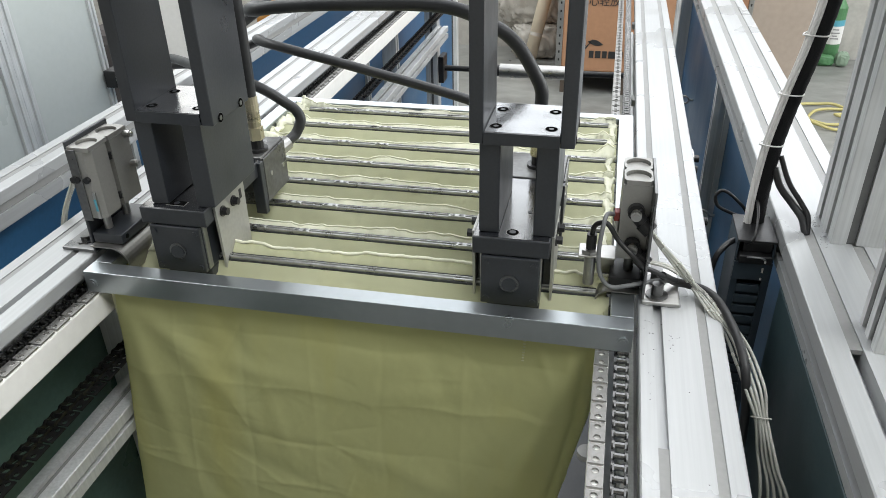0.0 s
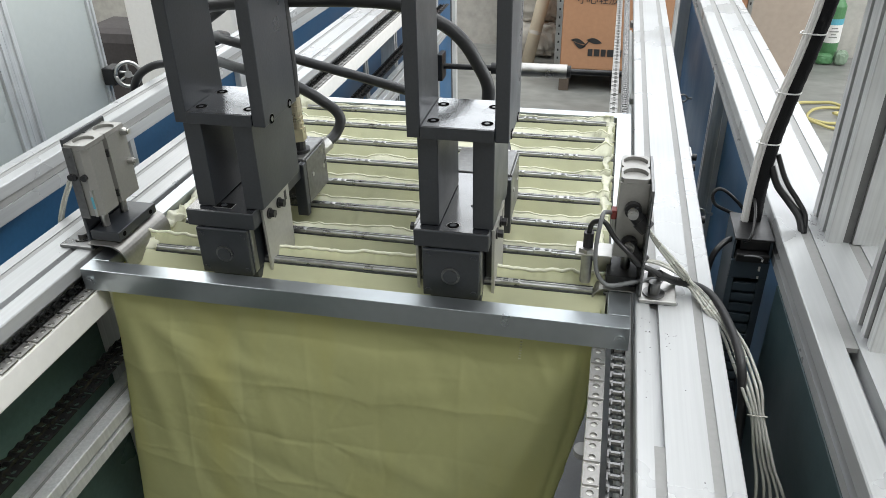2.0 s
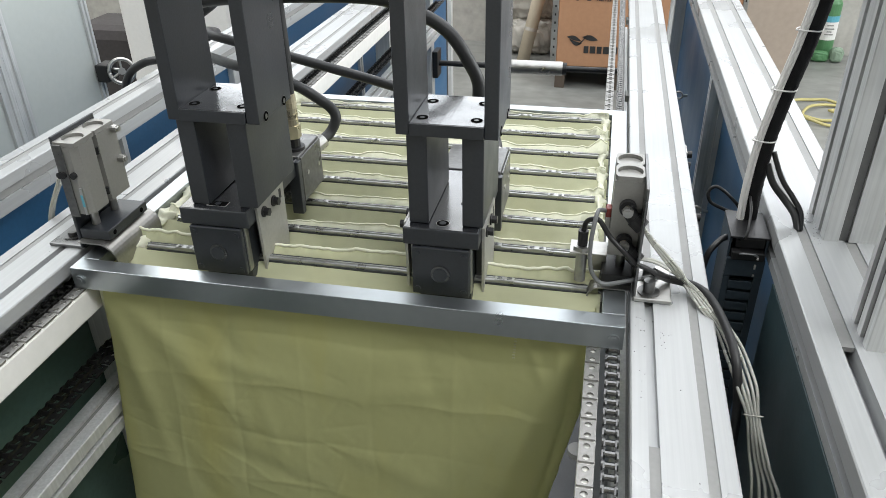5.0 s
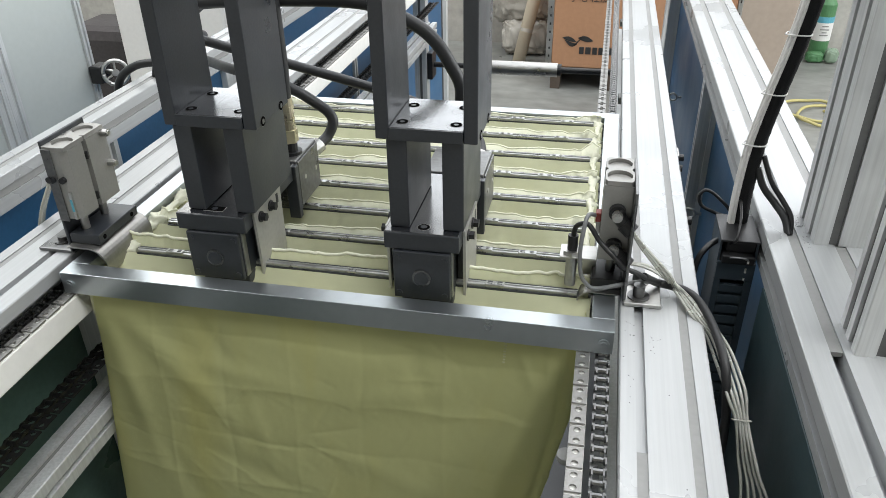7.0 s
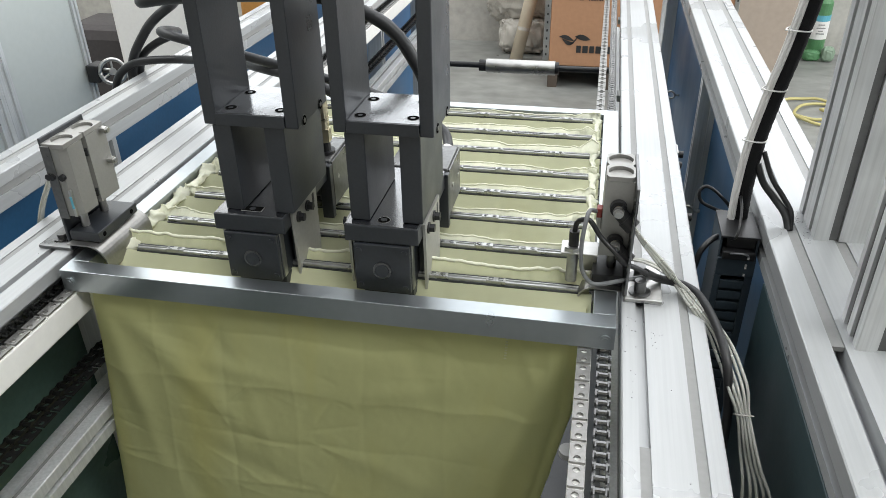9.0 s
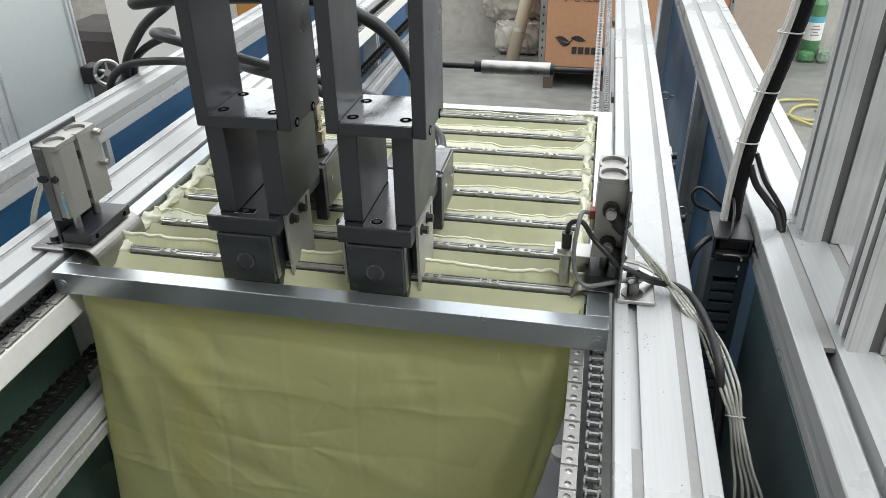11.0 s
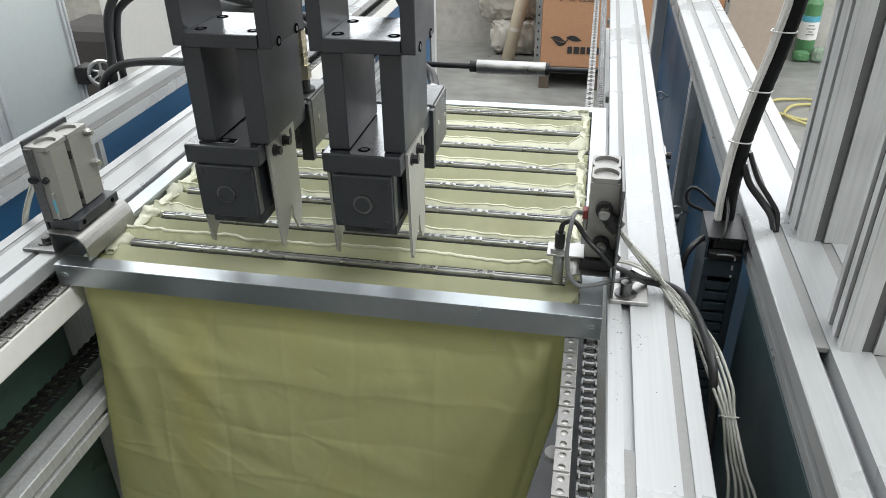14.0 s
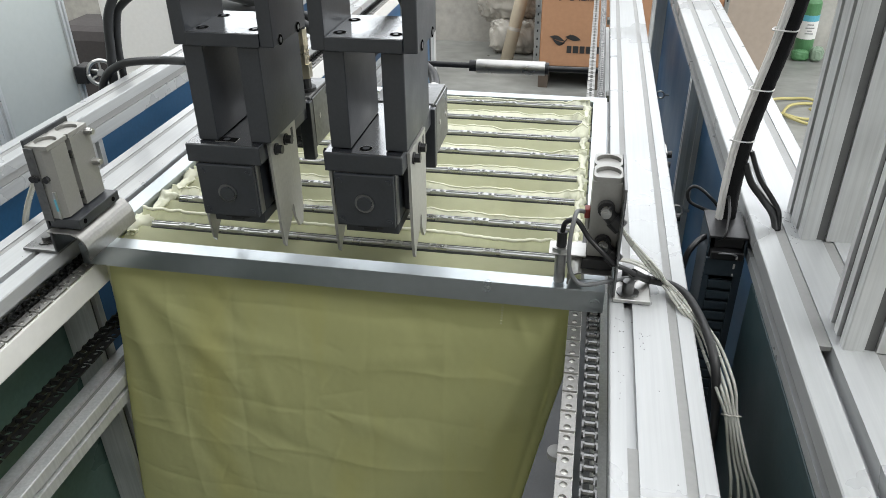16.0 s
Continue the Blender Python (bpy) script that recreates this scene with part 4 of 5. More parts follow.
def clamp_left():
    c = thing("clamping_cylinder", "grey twin-rod air cylinder on a dark bracket above the rail", "air cylinder", "clamping cylinders")
    br = part("bracket", box(-0.3055, -0.3022, 0.036, 0.110, 1.003, 1.137, 0.001), OXIDE, c, "dark steel angle bracket")
    part("foot", box(-0.3480, -0.3022, 0.038, 0.108, 1.0005, 1.0045, 0.001), DARKSTEEL, br)
    for y in (0.058, 0.095):
        socket((-0.330, y, 1.0045), br)
    # two half bodies with a groove between their bores
    sec = [(-0.3020, 0.034), (-0.2830, 0.034), (-0.2760, 0.040), (-0.2760, 0.0645), (-0.2830, 0.0650), (-0.2830, 0.0712), (-0.2760, 0.0717), (-0.2760, 0.106), (-0.3020, 0.106)]
    b = part("cylinder_body", extrude(sec, "z", 1.049, 1.1270), CAST, c, "matt grey aluminium cylinder body")
    part("slide_cover", box(-0.3021, -0.2910, 0.0322, 0.0338, 1.046, 1.130, 0.0005), VALVE, b, "darker cover on the body")
    for y in (0.052, 0.088):
        part("bore_cap", cyl((-0.2892, y, 1.1271), (-0.2892, y, 1.1288), 0.0102, 28), CAST, b, "recessed bore cap")
    part("top_slab", bored_cap(-0.3020, -0.2764, 0.0345, 0.1055, 1.1272, 1.132, (0.052, 0.088), 0.0112), CAST, b)
    for y, z in ((0.100, 1.124), (0.100, 1.088)):
        bm = cyl((-0.2762, y, z), (-0.2685, y, z), 0.0042, 12)
        cyl((-0.2685, y, z), (-0.2665, y, z), 0.0030, 12, bm=bm)
        part("air_port", bm, STEEL, b)
    part("position_sensor", box(-0.2825, -0.2790, 0.0310, 0.0335, 1.050, 1.082, 0.0006), STEEL, b, "small grey position sensor")
    part("sensor_label", box(-0.2820, -0.2795, 0.0303, 0.0309, 1.060, 1.074), GREENLED, b, "teal label")
    for x, y in ((-0.2960, 0.0325), (-0.2845, 0.0328), (-0.3000, 0.0322)):
        part("mounting_screw", cyl((x, y - 0.003, 1.096), (x, y + 0.001, 1.096), 0.0036, 10), PLASTIC, b)
    for z in (1.110, 1.062):
        part("mounting_screw", cyl((-0.2775, 0.0687, z - 0.004), (-0.2775, 0.0687, z + 0.004), 0.0022, 8), PLASTIC, b)
    for y in (0.052, 0.088):
        moving.append(part("piston_rod", cyl((-0.2892, y, 1.028), (-0.2892, y, 1.080), 0.0046, 14), STEEL, c))
    plate = part("rod_plate", box(-0.3000, -0.2640, 0.036, 0.112, 1.0170, 1.0285, 0.001), OXIDE, c, "black rod end plate")
    for y in (0.046, 0.100):
        part("plate_hole", cyl((-0.2642, y, 1.0228), (-0.2635, y, 1.0228), 0.0028, 10), HOLE, plate)
    moving.append(plate)
    arc = [(-0.3010, 1.0160), (-0.276, 1.0160)] + [(-0.276 + 0.020 * math.sin(a), 0.9960 + 0.020 * math.cos(a)) for a in [math.pi / 2 * k / 8 for k in range(1, 9)]] + [(-0.256, 0.984)]
    inner = [(u - 0.0016 * (1 if u > -0.272 else 0), v - 0.0016) for u, v in arc][::-1]
    inner[0] = (arc[-1][0] - 0.0016, arc[-1][1])
    moving.append(part("clamp_jaw", extrude(arc + inner, "y", 0.028, 0.120), JAW, c, "bent bright steel clamp jaw"))
    return c


def clamp_right():
    c = thing("clamping_cylinder", "grey twin-rod air cylinder with fittings on a bright bracket", "air cylinder", "clamping cylinders")
    br = part("bracket", box(0.3025, 0.3055, 0.050, 0.134, 1.002, 1.122, 0.001), DARKSTEEL, c, "dark steel angle bracket")
    part("foot", box(0.3030, 0.3400, 0.046, 0.112, 1.0005, 1.0045, 0.001), STEEL, br, "bright steel foot plate")
    for y in (0.060, 0.088):
        socket((0.318, y, 1.0045), br, 0.0058, 0.0135)
    sec = [(0.2745, 0.076), (0.3022, 0.076), (0.3022, 0.134), (0.2745, 0.134), (0.2745, 0.108), (0.2765, 0.1065), (0.2765, 0.1035), (0.2745, 0.102)]
    b = part("cylinder_body", extrude(sec, "z", 1.034, 1.1160), CAST, c, "matt grey aluminium cylinder body")
    for y in (0.0905, 0.1195):
        part("bore_cap", cyl((0.2885, y, 1.1161), (0.2885, y, 1.1175), 0.0112, 28), CAST, b, "recessed bore cap")
    for y in (0.0905, 0.1195):
        moving.append(part("piston_rod", cyl((0.2885, y, 1.006), (0.2885, y, 1.070), 0.0050, 14), DARKSTEEL, c))
    moving.append(part("rod_plate", box(0.2700, 0.3010, 0.070, 0.130, 1.0026, 1.014, 0.001), PLASTIC, c, "black rod end plate"))
    part("sensor_post", box(0.2600, 0.2742, 0.0935, 0.0970, 1.003, 1.0365, 0.0006), STEEL, c)
    part("top_slab", bored_cap(0.2748, 0.3020, 0.0762, 0.1338, 1.1162, 1.121, (0.0905, 0.1195), 0.0122), CAST, b)
    # two elbow fittings
    for z in (1.090, 1.052):
        e = part("elbow_fitting", cyl((0.289, 0.0762, z), (0.289, 0.066, z), 0.0042, 12), BRASS, b, "threaded push-in elbow")
        bm = cyl((0.289, 0.066, z), (0.289, 0.0595, z - 0.001), 0.0040, 12)
        cyl((0.289, 0.0650, z), (0.289, 0.0635, z), 0.0054, 14, bm=bm)
        cyl((0.289, 0.0615, z), (0.289, 0.0600, z), 0.0050, 14, bm=bm)
        part("elbow_nose", bm, STEEL, e)
        bm = hose([(0.288, 0.0715, z + 0.002), (0.292, 0.070, z - 0.005), (0.298, 0.068, z - 0.011)], 0.0070, 12, 4)
        cyl((0.296, 0.0685, z - 0.0095), (0.3045, 0.0660, z - 0.0165), 0.0082, 16, bm=bm)
        cyl((0.289, 0.0755, z), (0.289, 0.069, z), 0.0082, 16, bm=bm)
        part("elbow_body", bm, PLASTIC, e, "black elbow body")
    part("position_sensor", box(0.2690, 0.2744, 0.083, 0.094, 1.072, 1.082, 0.001), RED, b, "red sensor lamp housing")
    part("sensor_clip", box(0.2700, 0.2744, 0.084, 0.096, 1.058, 1.072, 0.001), STEEL, b)
    # proximity sensor on its little plate
    pl = part("sensor_plate", box(0.237, 0.2740, 0.066, 0.092, 1.0370, 1.0390, 0.0006), STEEL, c, "thin steel sensor plate")
    bm = cyl((0.249, 0.075, 1.002), (0.249, 0.075, 1.0365), 0.0058, 18)
    part("proximity_sensor", bm, BLOCK, pl, "threaded metal proximity sensor")
    part("sensor_nut", cyl((0.249, 0.075, 1.0390), (0.249, 0.075, 1.0435), 0.0098, 6), STEEL, pl)
    part("sensor_top", cyl((0.249, 0.075, 1.0435), (0.249, 0.075, 1.060), 0.0052, 14), PLASTIC, pl)
    part("sensor_cable", hose([(0.249, 0.075, 1.059), (0.251, 0.072, 1.071), (0.257, 0.068, 1.077), (0.264, 0.065, 1.077), (0.275, 0.062, 1.062), (0.289, 0.055, 1.051), (0.301, 0.054, 1.040), (0.314, 0.062, 1.030), (0.325, 0.070, 1.020), (0.338, 0.079, 1.011)], 0.0026, 8), PLASTIC, c, "black sensor cable")
    part("sensor_cable", hose([(0.270, 0.088, 1.077), (0.262, 0.070, 1.086), (0.259, 0.060, 1.078), (0.257, 0.055, 1.055), (0.259, 0.055, 1.030), (0.266, 0.055, 1.016), (0.276, 0.055, 1.012), (0.299, 0.058, 1.017), (0.318, 0.072, 1.014), (0.338, 0.080, 1.010)], 0.0022, 8), GREYCABLE, c, "grey sensor cable")
    part("cable_sleeve", hose([(0.322, 0.070, 1.022), (0.336, 0.080, 1.010), (0.349, 0.079, 1.0085), (0.364, 0.072, 1.0085), (0.376, 0.054, 1.0085), (0.386, 0.021, 1.005), (0.392, -0.015, 1.000), (0.396, -0.034, 0.982), (0.400, -0.044, 0.945), (0.402, -0.046, 0.88), (0.404, -0.046, 0.75), (0.404, -0.046, 0.60)], 0.0042, 10), PLASTIC, c, "black cable sleeve")
    arc = [(0.2995, 1.0008), (0.271, 1.0008)] + [(0.271 - 0.014 * math.sin(a), 0.9868 + 0.014 * math.cos(a)) for a in [math.pi / 2 * k / 6 for k in range(1, 7)]]
    arc = [(u, v + 0.0015) for u, v in arc]
    inner = [(u + 0.0012, v - 0.0012) for u, v in arc][::-1]
    moving.append(part("clamp_jaw", extrude(arc + inner, "y", 0.062, 0.128), JAW, c, "bent bright steel clamp jaw"))
    return c


clamp_left()
clamp_right()

# clear air tubes that run from the fittings over the rail into the gap
trng = random.Random(3)
for i in range(5):
    o = 0.0048 * (i - 2) + trng.uniform(-0.0010, 0.0010)
    head = [(0.3035, 0.066, 1.076), (0.314 + 0.002 * i, 0.067, 1.058), (0.336 + 0.004 * i, 0.071, 1.029)] if i < 3 else [(0.3035, 0.066, 1.038), (0.321, 0.072 + o, 1.029), (0.339, 0.078 + o, 1.017)]
    pts = head + [(0.358 + o * 0.7, 0.071 - o * 0.6, 1.009), (0.375 + o, 0.037 - o * 0.8, 1.0040), (0.391 + o, 0.012 - o, 0.994), (0.399 + o, -0.020 - o, 0.986), (0.405 + o * 0.8, -0.042, 0.976), (0.411 + o * 0.5, -0.053, 0.957), (0.419 + o * 0.7, -0.072 - o, 0.928), (0.429 + o * 1.1, -0.092 - o, 0.890), (0.434 + o, -0.10 - o, 0.78), (0.434 + o, -0.105 - o, 0.60)]
    solo("air_tube", hose(pts, 0.0015, 8), TUBE, "clear plastic air tube hanging into the gap", "air tube", "clear air tubes")
solo("tube_tie", hose([(0.411 + 0.0085 * math.cos(a), -0.052 - 0.004 * math.sin(a), 0.958 + 0.0030 * math.sin(a)) for a in [math.pi * k / 6 for k in range(13)]], 0.0007, 6, 3), TUBE, "clear cable tie round the air tubes", "cable tie")
for i in range(4):
    o = 0.006 * i
    solo("air_tube", hose([(-0.322 - o * 0.3, 0.104 + o, 1.100), (-0.345 - o * 0.4, 0.110 + o, 1.085), (-0.372 - o * 0.4, 0.105 + o, 1.045), (-0.395 - o * 0.5, 0.098 + o, 0.99), (-0.408 - o * 0.5, 0.095 + o, 0.90), (-0.41 - o * 0.5, 0.09 + o, 0.6)], 0.0024, 8), TUBE, "pale air tube hanging beside the rail", "air tube", "pale air tubes")

# metal chips and grit on the rails
rng = random.Random(5)
bm = bmesh.new()
for x0, x1, y0, y1, z, n in ((0.304, 0.314, -0.09, 0.03, 1.0, 12), (0.328, 0.338, -0.03, 0.0, 1.0, 9), (0.305, 0.352, -0.3, 0.3, 1.0, 8), (0.490, 0.502, 0.17, 0.246, 1.015, 40), (-0.345, -0.312, -0.1, 0.3, 1.0, 16)):
    for _ in range(n):
        x, y, r = rng.uniform(x0, x1), rng.uniform(y0, y1), rng.uniform(0.0003, 0.0009)
        bmesh.ops.create_cone(bm, cap_ends=True, segments=5, radius1=r, radius2=r * 0.6, depth=0.0005, matrix=Matrix.Translation((x, y, z + 0.0003)))
solo("metal_chips", bm, BLOCK, "small grey metal chips and grit on the rails", "metal chips", kind="stuff")

# cable bundle that climbs the upright
bd = thing("cable_bundle", "white air tubes and a black cable sleeve tied together", "cable bundle")
axis = [(0.434, 0.245, 0.93), (0.434, 0.247, 0.995), (0.434, 0.25, 1.038), (0.437, 0.25, 1.095), (0.446, 0.25, 1.155), (0.457, 0.25, 1.215), (0.464, 0.25, 1.28), (0.464, 0.25, 1.42), (0.466, 0.25, 1.70)]
for i in range(6):
    a = i * 1.05
    part("white_tube", hose([(x - 0.0062 + 0.0028 * math.cos(a), y + 0.0036 * math.sin(a) - 0.003, z) for x, y, z in axis], 0.0018, 8), WHITE, bd, "white plastic air tube")
part("black_sleeve", hose([(x + 0.0042, y + 0.003, z) for x, y, z in axis], 0.0090, 12, ribs=0.04), SLEEVE, bd, "black cable sleeve")
for k, (x, y, z) in enumerate(((0.4375, 0.25, 1.099), (0.4465, 0.25, 1.158), (0.458, 0.25, 1.222))):
    bm = hose([(x - 0.0135, y - 0.003, z), (x - 0.004, y - 0.0105, z + 0.001), (x + 0.009, y - 0.007, z), (x + 0.0130, y + 0.004, z), (x + 0.003, y + 0.0120, z), (x - 0.009, y + 0.007, z), (x - 0.0135, y - 0.003, z)], 0.0009, 6)
    part("cable_tie", bm, WHITE, bd, "white cable tie")
part("black_cable", hose([(0.446, 0.25, 1.070), (0.455, 0.243, 1.050), (0.468, 0.232, 1.036), (0.478, 0.215, 1.026), (0.482, 0.200, 1.012)], 0.0042, 8), PLASTIC, bd)
part("black_cable", hose([(0.450, 0.25, 1.085), (0.462, 0.240, 1.058), (0.476, 0.228, 1.040), (0.484, 0.215, 1.028), (0.484, 0.202, 1.012)], 0.0030, 8), PLASTIC, bd)

# cable duct beside the outer beam, slotted
du = thing("cable_duct", "dark grey slotted plastic cable duct", "cable duct")
DY = 0.200
part("back", box(0.4130, 0.4555, DY + 0.060, DY + 0.063, 0.55, 0.996), DUCT, du)
part("side_wall", box(0.4130, 0.4155, DY + 0.0035, DY + 0.0595, 0.55, 0.998), DUCT, du)
part("side_wall", box(0.4530, 0.4555, DY + 0.0035, DY + 0.0595, 0.55, 0.998), DUCT, du)
part("inner_wall", box(0.4160, 0.4525, DY + 0.006, DY + 0.008, 0.55, 0.940), DUCT, du, "black inside of the duct")
part("cheek", box(0.4130, 0.4200, DY, DY + 0.003, 0.55, 0.9480, 0.0004), DUCT, du)
part("cheek", box(0.4470, 0.4555, DY, DY + 0.003, 0.55, 0.9480, 0.0004), DUCT, du)
for k in range(24):
    z = 0.590 + k * 0.0148
    part("finger", box(0.4202, 0.4468, DY, DY + 0.003, z, z + 0.0106, 0.0008), DUCT, du)
part("lid", box(0.4128, 0.4557, DY - 0.0012, DY + 0.0640, 0.9982, 1.0010, 0.0006), PLASTIC, du)
part("terminal_cover", box(0.4130, 0.4555, DY - 0.001, DY + 0.003, 0.9485, 0.9720, 0.0008), DUCT, du)
part("terminal_block", box(0.4165, 0.4525, DY - 0.006, DY + 0.020, 0.9725, 0.9830, 0.0015), PLASTIC, du, "black terminal block")
part("terminal_block", box(0.4200, 0.4525, DY + 0.004, DY + 0.026, 0.9835, 0.9960, 0.0015), PLASTIC, du, "black terminal block")
for k, z in enumerate((0.950, 0.9600, 0.9755)):
    part("white_marker", box(0.4440, 0.4460, DY - (0.0072 if k == 2 else 0.0022), DY - (0.0062 if k == 2 else 0.0011), z, z + (0.006 if k == 1 else 0.0030)), WHITE, du, "white marker")
part("wire", hose([(0.424, DY - 0.004, 0.980), (0.430, DY - 0.010, 0.984), (0.440, DY - 0.009, 0.983), (0.447, DY - 0.004, 0.977)], 0.0012, 6, 4), GREYCABLE, du)
part("wire", hose([(0.4240, DY + 0.004, 0.994), (0.4290, DY - 0.002, 1.004), (0.4330, DY + 0.02, 1.022), (0.4340, DY + 0.045, 1.030)], 0.0016, 6), PLASTIC, du)
solo("black_cable_loop", hose([(0.436, 0.24, 0.960), (0.439, 0.30, 0.980), (0.421, 0.30, 1.003), (0.404, 0.30, 1.014), (0.396, 0.30, 1.006), (0.401, 0.30, 0.992), (0.420, 0.302, 0.982), (0.438, 0.305, 0.974), (0.440, 0.31, 0.950), (0.440, 0.31, 0.80)], 0.0022, 8), PLASTIC, "thin black cable loop out of the duct", "cable", "black cables")
solo("black_cable_loop", hose([(0.440, 0.245, 0.955), (0.435, 0.240, 0.978), (0.412, 0.220, 0.988), (0.396, 0.205, 0.980), (0.390, 0.200, 0.962), (0.388, 0.20, 0.92), (0.388, 0.20, 0.80)], 0.0036, 8), PLASTIC, "black cable bending down beside the duct", "cable", "black cables")
for y, z in ((0.475, 0.972), (0.30, 0.96)):
    fx = thing("rail_fitting", "small steel plate with two dark bolts on the rail", "bracket", "rail fittings")
    part("plate", box(0.3795, 0.3835, y - 0.016, y + 0.016, z - 0.02, z + 0.018, 0.0006), STEEL, fx)
    for dz in (-0.008, 0.009):
        screw((0.3835, y, z + dz), (1, 0, 0), 0.0052, 0.008, fx, PLASTIC)
for y, z in ((1.54, 0.713), (0.858, 0.698)):
    e = thing("eye_bolt", "small steel eye bolt on the blue panel", "bolt", "panel bolts")
    part("shank", cyl((0.4903, y, z), (0.478, y, z), 0.0035, 10), STEEL, e)
    part("eye", hose([(0.468 + 0.010 * math.cos(a), y - 0.004 * math.cos(a), z + 0.010 * math.sin(a)) for a in [math.pi * k / 6 for k in range(13)]], 0.0028, 8, 2), STEEL, e)


# ---- background ----
def text_mesh(body, size, m, mat, parent, name, label=""):
    cu = bpy.data.curves.new("text", "FONT")
    cu.body, cu.size, cu.extrude, cu.align_x = body, size, 0.0008, "CENTER"
    tmp = bpy.data.objects.new("tmp", cu)
    scene.collection.objects.link(tmp)
    me = bpy.data.meshes.new_from_object(tmp.evaluated_get(bpy.context.evaluated_depsgraph_get()))
    bpy.data.objects.remove(tmp)
    me.materials.clear()
    me.materials.append(mat)
    ob = new(name, me)
    ob.parent = parent
    ob.matrix_local = m
    if label:
        ob["label"] = label
    return ob


CY = 3.70
cr = thing("wooden_crate", "tall orange-brown crate with black print on a dark pallet", "crate")
part("panel", box(-0.018, 0.66, CY, CY + 0.6, 0.128, 1.06, 0.004), CRATE, cr, "orange-brown board panel")
part("corner_strip", box(-0.052, -0.0185, CY - 0.006, CY + 0.03, 0.10, 1.06, 0.002), STEEL, cr, "perforated steel corner strip")
for k in range(20):
    part("strip_hole", box(-0.038, -0.030, CY - 0.0085, CY - 0.0062, 0.14 + k * 0.045, 0.152 + k * 0.045), PLASTIC, cr)
pp = part("pallet", box(-0.03, 0.67, CY - 0.02, CY + 0.62, 0.100, 0.127, 0.003), PALLET, cr, "dark wooden pallet")
for x in (-0.018, 0.29, 0.60):
    part("pallet_block", box(x, x + 0.055, CY - 0.008, CY + 0.60, 0.0, 0.0995, 0.003), PALLET, pp)


def leaf(x0, z0, x1, z1, up, low, n=10):
    """An outline between two tips, bulging by up above and by low below."""
    top = [(x0 + (x1 - x0) * k / n, z0 + (z1 - z0) * k / n + up * math.sin(math.pi * k / n)) for k in range(n + 1)]
    return top + [(x1 + (x0 - x1) * k / n, z1 + (z0 - z1) * k / n - low * math.sin(math.pi * k / n)) for k in range(1, n)]


# the printed mark: three leaf shapes
for pts in (leaf(0.036, 0.294, 0.118, 0.272, 0.018, 0.006), leaf(0.050, 0.284, 0.122, 0.262, -0.003, 0.026), leaf(0.092, 0.248, 0.152, 0.314, -0.004, 0.014), leaf(0.122, 0.296, 0.209, 0.281, 0.018, 0.012)):
    bm = bmesh.new()
    a = [bm.verts.new((u, CY - 0.0035, v)) for u, v in pts]
    b = [bm.verts.new((u, CY - 0.0005, v)) for u, v in pts]
    bm.faces.new(a)
    for i in range(len(a)):
        bm.faces.new((a[i], b[i], b[(i + 1) % len(a)], a[(i + 1) % len(a)]))
    bmesh.ops.recalc_face_normals(bm, faces=bm.faces)
    part("printed_mark", bm, INK, cr, "black printed leaf mark")
x = 0.134
for wd in (0.026, 0.030, 0.026, 0.042, 0.028, 0.028):
    part("printed_bar", box(x, x + wd, CY - 0.0035, CY - 0.0005, 0.206, 0.246, 0.0012), INK, cr)
    x += wd + 0.0085
text_mesh("\u5c0f\u5fc3\u8f7b\u653e", 0.056, pose(0.170, CY - 0.002, 0.497, 90, 0, 0), INK, cr, "printed_notice", "black printed Chinese words")

solo("leaning_board", box(0.70, 1.345, 4.03, 4.07, 0.0, 1.25, 0.004), BOARD, "large beige board standing against the wall", "board")
lb = thing("leaning_board", "orange-brown board with a perforated steel edge strip", "board")
part("panel", box(0.70, 0.985, 3.985, 4.025, 0.0, 1.3, 0.004), CRATE, lb)
part("edge_strip", box(0.9855, 1.012, 3.980, 4.0255, 0.0, 1.3, 0.002), STEEL, lb, "perforated steel edge strip")
for k in range(14):
    part("strip_hole", box(0.995, 1.003, 3.9775, 3.9798, 0.10 + k * 0.07, 0.115 + k * 0.07), PLASTIC, lb)
bt = thing("plastic_bottle", "green plastic bottle with a white and teal label", "bottle")
bt.location = (1.600, 4.555, 0)
part("bottle_body", cyl((0, 0, 0), (0, 0, 0.34), 0.055, 24), GREEN, bt, smooth=False)
part("shoulder", cyl((0, 0, 0.34), (0, 0, 0.40), 0.055, 24, 0.020), GREEN, bt)
part("label_band", cyl((0, 0, 0.122), (0, 0, 0.245), 0.0565, 24), WHITE, bt, "white label")
part("label_edge", cyl((0, 0, 0.232), (0, 0, 0.268), 0.0568, 24), GREENLED, bt, "teal edge of the label")
for z, w in ((0.21, 0.9), (0.19, 1.3), (0.172, 0.7), (0.155, 1.2)):
    part("printed_bar", box(-0.020 * w, 0.020 * w, -0.0585, -0.0535, z, z + 0.006), COVER, bt)
part("cap", cyl((0, 0, 0.40), (0, 0, 0.43), 0.018, 16), WHITE, bt)


